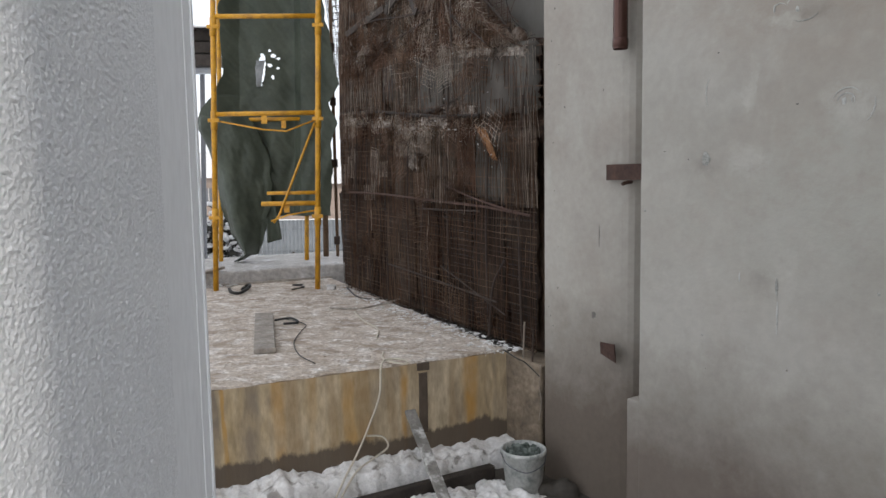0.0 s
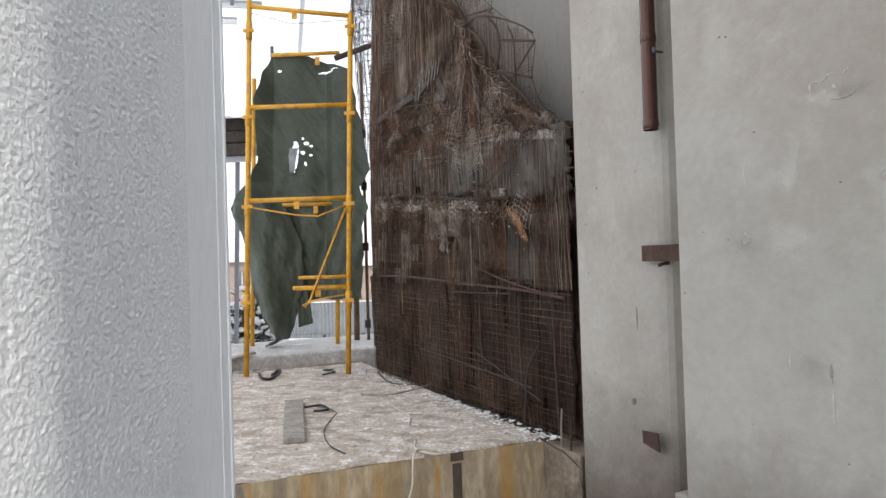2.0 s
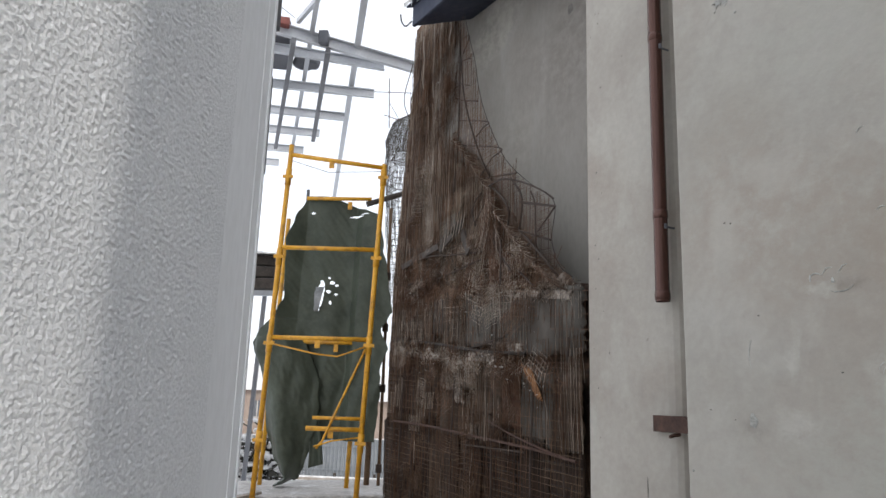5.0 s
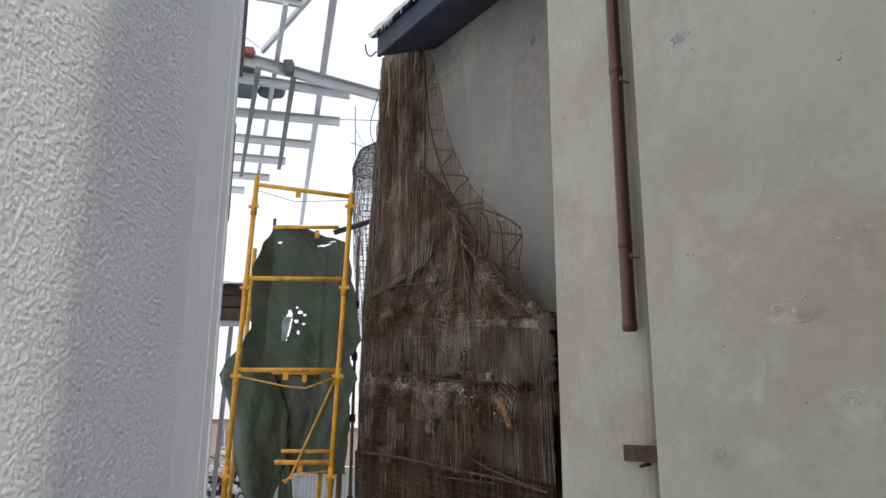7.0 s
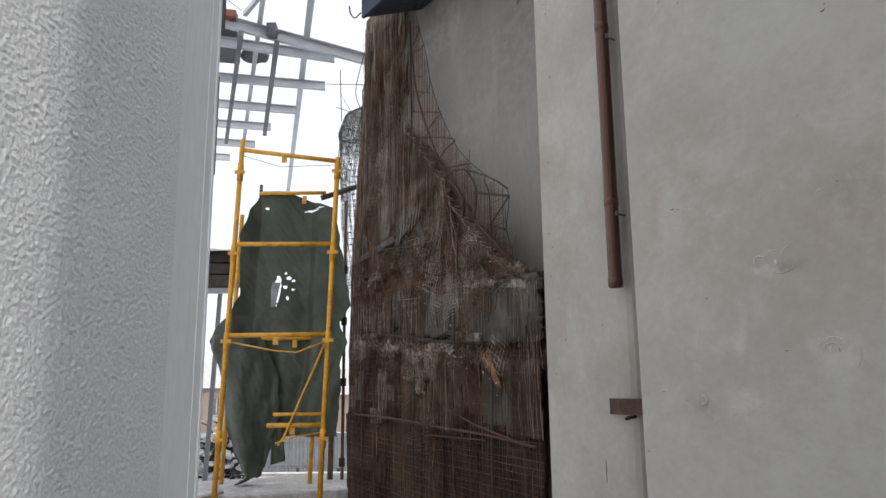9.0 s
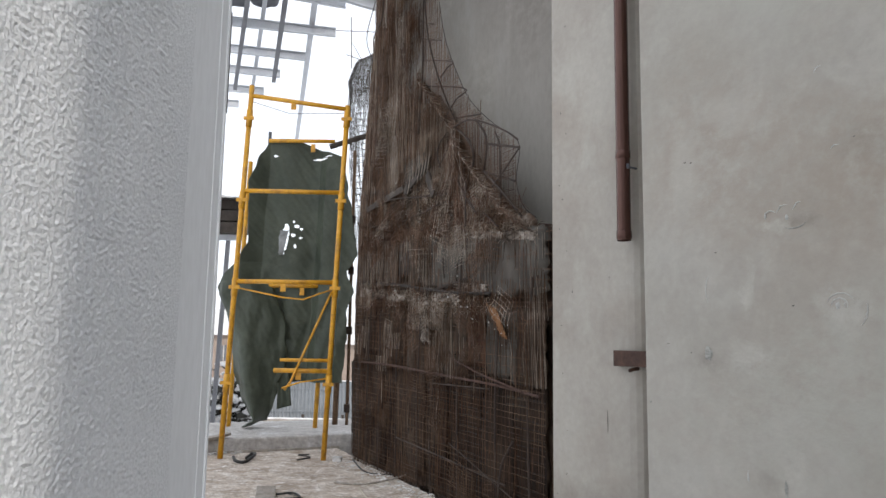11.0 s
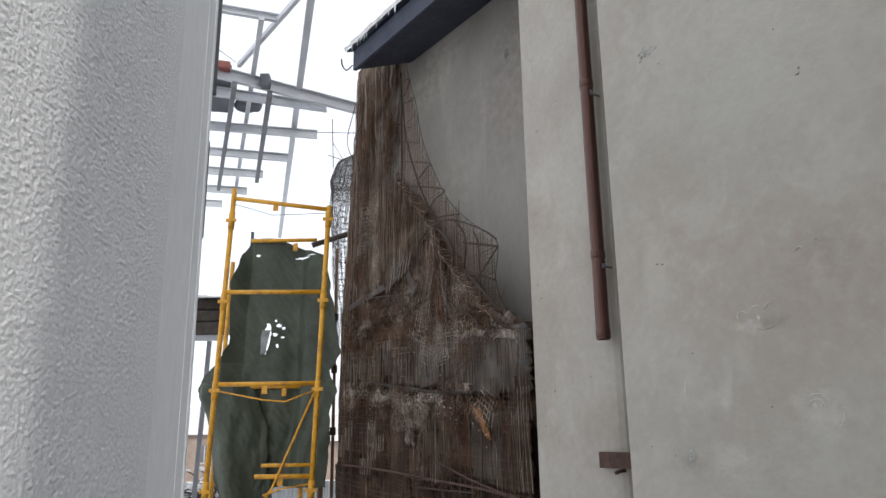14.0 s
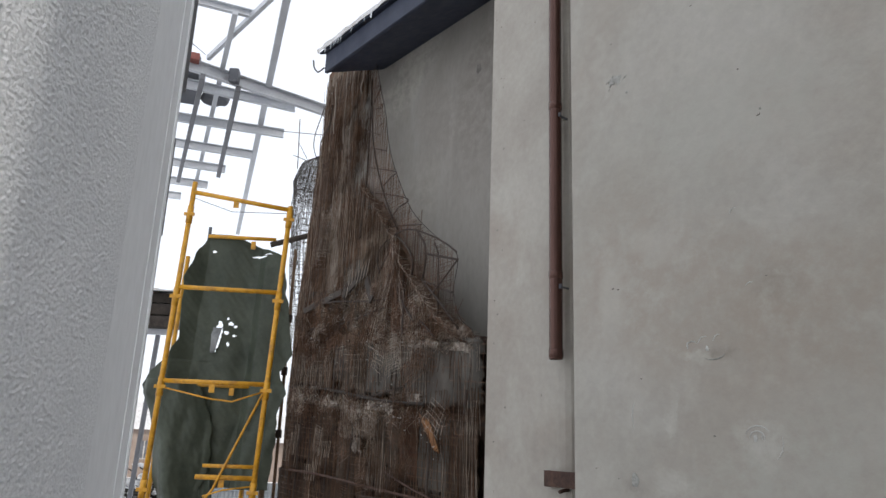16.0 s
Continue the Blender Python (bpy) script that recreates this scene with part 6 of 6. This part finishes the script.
cord("cord", [(-0.37, 4.45, 0.02), (-0.36, 4.28, 0.02), (-0.28, 4.17, 0.02), (-0.21, 4.15, 0.02), (-0.23, 4.23, 0.022), (-0.33, 4.22, 0.03), (-0.36, 4.12, 0.01), (-0.37, 4.08, -0.15),
              (-0.44, 4.08, -0.34), (-0.50, 4.02, -0.47), (-0.55, 3.93, -0.55), (-0.60, 3.82, -0.64)], 0.006, M_ROPE, "pale knotted cord hanging over the slab edge", "cord")
cord("cord", [(-0.45, 4.09, -0.39), (-0.36, 4.10, -0.40), (-0.33, 4.09, -0.46), (-0.42, 4.03, -0.51), (-0.5, 3.95, -0.55), (-0.57, 3.83, -0.64)], 0.006, M_ROPE, "pale cord loop fallen on the snow", "cord")
cord("cable", [(-1.25, 5.62, 0.015), (-1.12, 5.5, 0.02), (-1.02, 5.35, 0.015), (-1.02, 5.15, 0.012), (-1.0, 4.8, 0.012), (-0.9, 4.45, 0.012), (-0.76, 4.22, 0.012)], 0.0035, M_CABLE, "black cable lying across the slab", "cable")
cord("cable", [(-1.30, 5.55, 0.02), (-1.18, 5.57, 0.03), (-1.10, 5.45, 0.02), (-1.20, 5.40, 0.02)], 0.009, M_CABLE, "short knotted black hose end", "cable")
cord("cable", [(-2.15, 7.28, 0.015), (-2.05, 7.02, 0.02), (-1.95, 6.98, 0.02), (-1.92, 7.2, 0.05), (-1.98, 7.35, 0.04), (-2.0, 7.2, 0.02)], 0.016, M_CABLE, "thick black cable coiled by the scaffold foot", "cable")
cord("wire_offcut", [(-1.5, 7.2, 0.01), (-1.4, 7.35, 0.015), (-1.55, 7.5, 0.012), (-1.45, 7.55, 0.01)], 0.007, M_CABLE, "bent dark wire offcut", "wire")
cord("wire_offcut", [(-0.72, 5.9, 0.012), (-0.60, 5.5, 0.012), (-0.47, 5.2, 0.012), (-0.45, 4.9, 0.012)], 0.006, M_ROPE, "pale wire offcut on the slab", "wire")
cord("wire_offcut", [(-0.95, 7.2, 0.02), (-0.75, 6.6, 0.012), (-0.5, 6.5, 0.012), (-0.3, 6.4, 0.03)], 0.007, M_CABLE, "dark wire offcut by the rock frame", "wire")
cord("wire_offcut", [(-0.95, 6.1, 0.012), (-0.7, 6.05, 0.012), (-0.45, 6.25, 0.03), (-0.28, 6.5, 0.05)], 0.009, M_WOOD, "thin stick at the foot of the frame", "stick")
cord("rod", [(0.50, 4.42, -0.05), (0.505, 4.42, 0.1), (0.51, 4.42, 0.2)], 0.006, M_WIREP, "upright cut rod in the concrete", "rod")
cord("rod", [(0.55, 4.37, -0.05), (0.555, 4.37, 0.08), (0.56, 4.37, 0.16)], 0.006, M_REBAR, "upright rusty rod in the concrete", "rod")
cord("wire_offcut", [(0.38, 4.45, 0.02), (0.45, 4.3, 0.0), (0.5, 4.32, -0.03), (0.58, 4.24, -0.10)], 0.004, M_CABLE, "dark wire over the slab corner", "wire")
cord("wire_offcut", [(0.585, 4.25, -0.03), (0.575, 4.235, -0.15), (0.585, 4.23, -0.25), (0.57, 4.22, -0.36)], 0.003, M_WIREP, "pale wire hanging beside the pilaster", "wire")

# chips and dust lumps on the slab, uncounted
bm = bmesh.new()
rnd = random.Random(21)
for i in range(330):
    a, b = rnd.uniform(-1.6, 0.5), 3.2 * rnd.random() ** 1.5 + 0.03
    p = Sp(a, b, 0.008)
    if p.x * RN.x + p.y * RN.y > 2.55:
        continue
    s = rnd.uniform(0.003, 0.009)
    bmesh.ops.create_icosphere(bm, subdivisions=1, radius=s, matrix=Matrix.LocRotScale(p, Euler((0, 0, rnd.uniform(0, 3))), (rnd.uniform(1, 2.6), 1, 0.5)))
tagged(solo("rubble_chips", bm, M_SLAB, "small chips of plaster and ice scattered on the slab", "rubble", kind="stuff"), kind="stuff")

# frost and crumbs along the foot of the frame
bm = bmesh.new()
for i in range(620):
    u = 3.72 + 3.2 * rnd.random() ** 1.3
    p = Fp(u, 0.0, 0.0) - RN * (0.03 + abs(rnd.gauss(0, 0.12)))
    s = 0.003 + 0.011 * rnd.random() ** 3
    bmesh.ops.create_icosphere(bm, subdivisions=1, radius=s, matrix=Matrix.LocRotScale((p.x, p.y, 0.008), Euler((0, 0, rnd.uniform(0, 3))), (rnd.uniform(1, 3), rnd.uniform(0.7, 1.4), rnd.uniform(0.3, 0.8))))
tagged(solo("frost_crumbs", bm, M_DSNOW, "frozen crumbs of snow and plaster along the frame foot", "rubble", kind="stuff"), kind="stuff")

# snow heaped on the lower floor
def snow_heap(name, fn, n_, m_, label):
    bm = bmesh.new()
    gv = [[bm.verts.new(fn(i / n_, j / m_)) for i in range(n_ + 1)] for j in range(m_ + 1)]
    for j in range(m_):
        for i in range(n_):
            bm.faces.new((gv[j][i], gv[j][i + 1], gv[j + 1][i + 1], gv[j + 1][i]))
    return solo(name, bm, M_DSNOW, label, "snow", kind="stuff", smooth=True)


def heap1(s, t):
    a = -1.9 + 2.5 * s
    wide = 0.17 + 0.04 * wob(a * 4, 3) + 0.03 * wob(a * 11, 1)
    p = Sp(a, 0.01 - wide * t, 0)
    top = -0.535 + 0.035 * wob(a * 4, 6) + 0.03 * wob(a * 13, 2) + 0.015 * wob(a * 37, 3) - 0.035 * max(a, 0)
    lump = 0.026 * wob(a * 12, t * 4, 1) + 0.012 * wob(a * 40, t * 10, 4)
    z = top - 0.05 * t + lump * min(t * 4, 1) - (0.16 * (t - 0.75) / 0.25 if t > 0.75 else 0)
    return (p.x, p.y, max(z, LOW))


def heap2(s, t):
    a = -0.95 + 1.45 * s
    off = -0.27 + 0.05 * wob(a * 5, 2)
    p = Sp(a, off - 0.6 * t, 0)
    h = 0.055 * (1 - (2 * t - 1) ** 4) * (1 - (2 * s - 1) ** 6) + 0.045 * wob(a * 9, t * 5) + 0.026 * wob(a * 24, t * 15) + 0.013 * wob(a * 60, t * 40)
    return (p.x, p.y, LOW + (h if 0 < t < 1 and 0 < s < 1 else -0.03))


snow_heap("snow_bank", heap1, 170, 22, "strip of dirty old snow along the slab foot")
snow_heap("snow_bank", heap2, 150, 50, "lumpy dirty snow trodden on the passage floor")
bm = bmesh.new()
beam(bm, Sp(-0.85, -0.31, LOW + 0.04), Sp(0.36, -0.22, LOW + 0.05), 0.06, 0.085, bevel=0.008)
solo("timber_length", bm, M_DWOOD, "dark wet length of timber between the snow banks", "timber")

# leaning plank
bm = bmesh.new()
beam(bm, (-0.20, 4.17, -0.27), (0.045, 3.55, LOW + 0.05), 0.066, 0.022, bevel=0.004)
solo("leaning_plank", bm, M_PLANK, "cement-splashed plank leaning on the slab front", "plank")
# pail
pail = thing("pail", (0.455, 4.03, LOW + 0.005), "white cement-splashed pail half full of rubble", "pail")
bm = bmesh.new()
PC = Vector((0.455, 4.03, LOW + 0.005))
prof = [(0.094, 0.0), (0.10, 0.004), (0.125, 0.235), (0.131, 0.24), (0.131, 0.258), (0.123, 0.26), (0.119, 0.235), (0.094, 0.012)]
nn = 32
rings = [[bm.verts.new(PC + Vector((r * math.cos(2 * math.pi * i / nn), r * math.sin(2 * math.pi * i / nn), z + 0.003 * wob(i * 0.7, r * 50)))) for i in range(nn)] for r, z in prof]
for a, b in zip(rings, rings[1:]):
    for i in range(nn):
        bm.faces.new((a[i], a[(i + 1) % nn], b[(i + 1) % nn], b[i]))
bm.faces.new(rings[0])
part("bucket", bm, M_PAIL, pail, smooth=True)
bm = bmesh.new()
for i in range(60):
    a, r = rnd.uniform(0, 6.28), 0.10 * math.sqrt(rnd.random())
    bmesh.ops.create_icosphere(bm, subdivisions=1, radius=rnd.uniform(0.012, 0.026), matrix=Matrix.LocRotScale(PC + Vector((r * math.cos(a), r * math.sin(a), 0.225 + rnd.uniform(0, 0.02))), Euler((a, r * 50, 0)), (1.4, 1, 0.6)))
tagged(part("contents", bm, M_PAILIN, pail, "dark wet rubble"), kind="stuff")
bm = bmesh.new()
tube(bm, curve([PC + Vector((-0.131, 0, 0.235)), PC + Vector((-0.10, -0.10, 0.20)), PC + Vector((0, -0.145, 0.17)), PC + Vector((0.10, -0.10, 0.20)), PC + Vector((0.131, 0, 0.235))]), 0.003, 6)
part("handle", bm, M_DSTEEL, pail, "thin wire handle")
# dark heap beside the pail
bm = bmesh.new()
bmesh.ops.create_icosphere(bm, subdivisions=3, radius=0.12, matrix=Matrix.LocRotScale((0.66, 3.98, LOW + 0.02), None, (1.0, 0.8, 0.6)))
for v in bm.verts:
    v.co += v.normal * 0.035 * wob(*(v.co * 14))
solo("mud_mound", bm, M_EARTH, "small mound of dark wet mud", "mound", smooth=True)

# ---------------------------------------------------------------- marks on the plaster
def scar(fn, a, z, w, h, d, m_, name, label, seed, owner=None):
    bm = bmesh.new()
    c = bm.verts.new(fn(a, d - 0.004, z))
    ring = []
    for i in range(20):
        t = 2 * math.pi * i / 20
        k = 1 + 0.45 * wob(math.cos(t) * 1.5 + seed * 7, math.sin(t) * 1.5, seed)
        ring.append(bm.verts.new(fn(a + w * k * math.cos(t), d - 0.0015, z + h * k * math.sin(t))))
    for i in range(20):
        bm.faces.new((c, ring[i], ring[(i + 1) % 20]))
    part(name, bm, m_, owner or wall_right, label)


for i, (s, z, w, h, m_, nm, lb) in enumerate(((1.95, 1.15, 0.02, 0.025, M_SCAR, "dent", "dark dent"), (1.62, 0.66, 0.006, 0.03, M_SCAR, "dent", "dark dent"), (1.615, 0.55, 0.004, 0.06, M_PALE, "drip", "pale drip"),
                                              (1.39, 1.33, 0.008, 0.012, M_PALE, "chip", "pale chip"), (1.57, 1.67, 0.007, 0.010, M_PALE, "chip", "pale chip"),
                                              (1.66, 1.69, 0.004, 0.014, M_PALE, "chip", "pale chip"), (1.27, 2.60, 0.006, 0.005, M_SCAR, "dent", "dark dent"),
                                              (2.0, 3.02, 0.045, 0.022, M_SCAR, "scrape", "rough scraped patch"), (1.93, 2.93, 0.008, 0.006, M_SCAR, "dent", "dark dent"),
                                              (1.25, 0.68, 0.005, 0.008, M_SCAR, "dent", "dark dent"), (1.95, 0.42, 0.006, 0.006, M_SCAR, "dent", "dark dent"),
                                              (1.78, 0.68, 0.004, 0.02, M_PALE, "drip", "pale drip"), (2.27, 0.93, 0.006, 0.005, M_SCAR, "dent", "dark dent"))):
    scar(Bp, s * 0.952, 1.17 + (z - 1.17) * 0.952, w, h, 2.38, m_, nm, lb, i)

def stroke(a, z, r, t0, t1, squash, m_, owner=None, d=2.3795):
    """A thin curved trowel or scrape mark, bedded in the plaster."""
    bm = bmesh.new()
    pts = [Bp(a + r * math.cos(t0 + (t1 - t0) * k / 9) + 0.003 * wob(k * 0.9, a * 40), d, z + r * squash * math.sin(t0 + (t1 - t0) * k / 9) + 0.003 * wob(k * 0.8, z * 40)) for k in range(10)]
    tube(bm, pts, [0.0006 + 0.0022 * math.sin(math.pi * k / 9) for k in range(10)], 5)
    part("scrape_mark", bm, m_, owner or wall_right, "curved scrape in the plaster")


for a, z, r, t0, t1, sq, m_ in ((1.313, 1.32, 0.05, 0.3, 2.6, 0.9, M_PALE), (1.318, 1.322, 0.028, 0.0, 3.6, 0.9, M_PALE), (1.30, 1.31, 0.075, 2.9, 4.0, 1.0, M_PALE), (1.25, 1.325, 0.05, -0.4, 0.5, 0.5, M_PALE),
                                (1.56, 1.655, 0.03, 0.6, 2.4, 0.8, M_PALE), (1.50, 1.66, 0.035, 0.2, 1.8, 1.0, M_PALE), (1.44, 1.665, 0.03, 0.2, 1.6, 1.1, M_PALE), (1.47, 1.63, 0.05, 3.4, 5.6, 0.5, M_SCAR),
                                (1.66, 1.40, 0.20, -0.3, 0.4, 0.8, M_PALE), (1.30, 1.86, 0.02, 0.2, 2.0, 0.7, M_PALE), (1.345, 2.15, 0.02, 0.0, 1.9, 1.0, M_PALE), (1.22, 2.52, 0.012, 3.6, 5.4, 1.0, M_PIT)):
    stroke(a, z, r, t0, t1, sq, m_)
rk = random.Random(8)
for i in range(12):
    stroke(1.89 + rk.gauss(0, 0.03), 2.90 + rk.gauss(0, 0.018), rk.uniform(0.02, 0.045), 0.3, rk.uniform(0.9, 1.5), 0.7, rk.choice((M_SCAR, M_PALE, M_PIT)))

rnd = random.Random(33)
for i in range(26):
    scar(Bp, rnd.choice((rnd.uniform(2.68, 3.22), rnd.uniform(3.14, 3.24))), rnd.uniform(0.2, 4.2), rnd.uniform(0.002, 0.005), rnd.uniform(0.002, 0.007), 2.76, M_PIT, "pit", "small dark pit", i + 40, pilaster)
for i in range(14):
    scar(Bp, rnd.uniform(1.1, 2.1), rnd.uniform(0.3, 3.6), rnd.uniform(0.003, 0.008), rnd.uniform(0.001, 0.004), 2.38, M_PIT, "pit", "small dark pit", i + 80)

scar(lambda a, d, z: Bp(a, d + 0.05 * (4.5 - a), z), 4.19, 4.32, 0.035, 0.045, 3.348, M_PIT, "knocked_hole", "dark knocked hole", 97, wall_north)
scar(Bp, 2.82, 0.78, 0.003, 0.06, 2.76, M_PIT, "scratch", "thin dark scratch", 99, pilaster)
scar(Bp, 2.86, 0.34, 0.018, 0.018, 2.76, M_PIT, "knocked_hole", "dark knocked hole", 98, pilaster)

# ---------------------------------------------------------------- unseen wall behind the camera, added to keep the sun off the scene
bm = bmesh.new()
ND = Vector((math.sin(SUN_AZ), -math.cos(SUN_AZ), 0))
NP = Vector((math.cos(SUN_AZ), math.sin(SUN_AZ), 0))
corner = Vector((WX, 0.97, 0)) + ND * 8
hexa(bm, [corner + NP * a + ND * b + Vector((0, 0, z)) for z in (LOW - 0.1, 15.6) for a, b in ((0, 0), (4.6, 0), (4.6, 6), (0, 6))])
solo("wall_south", bm, M_SUN_BLOCK, "plain unseen wall added to block the sun", "wall", kind="structure")
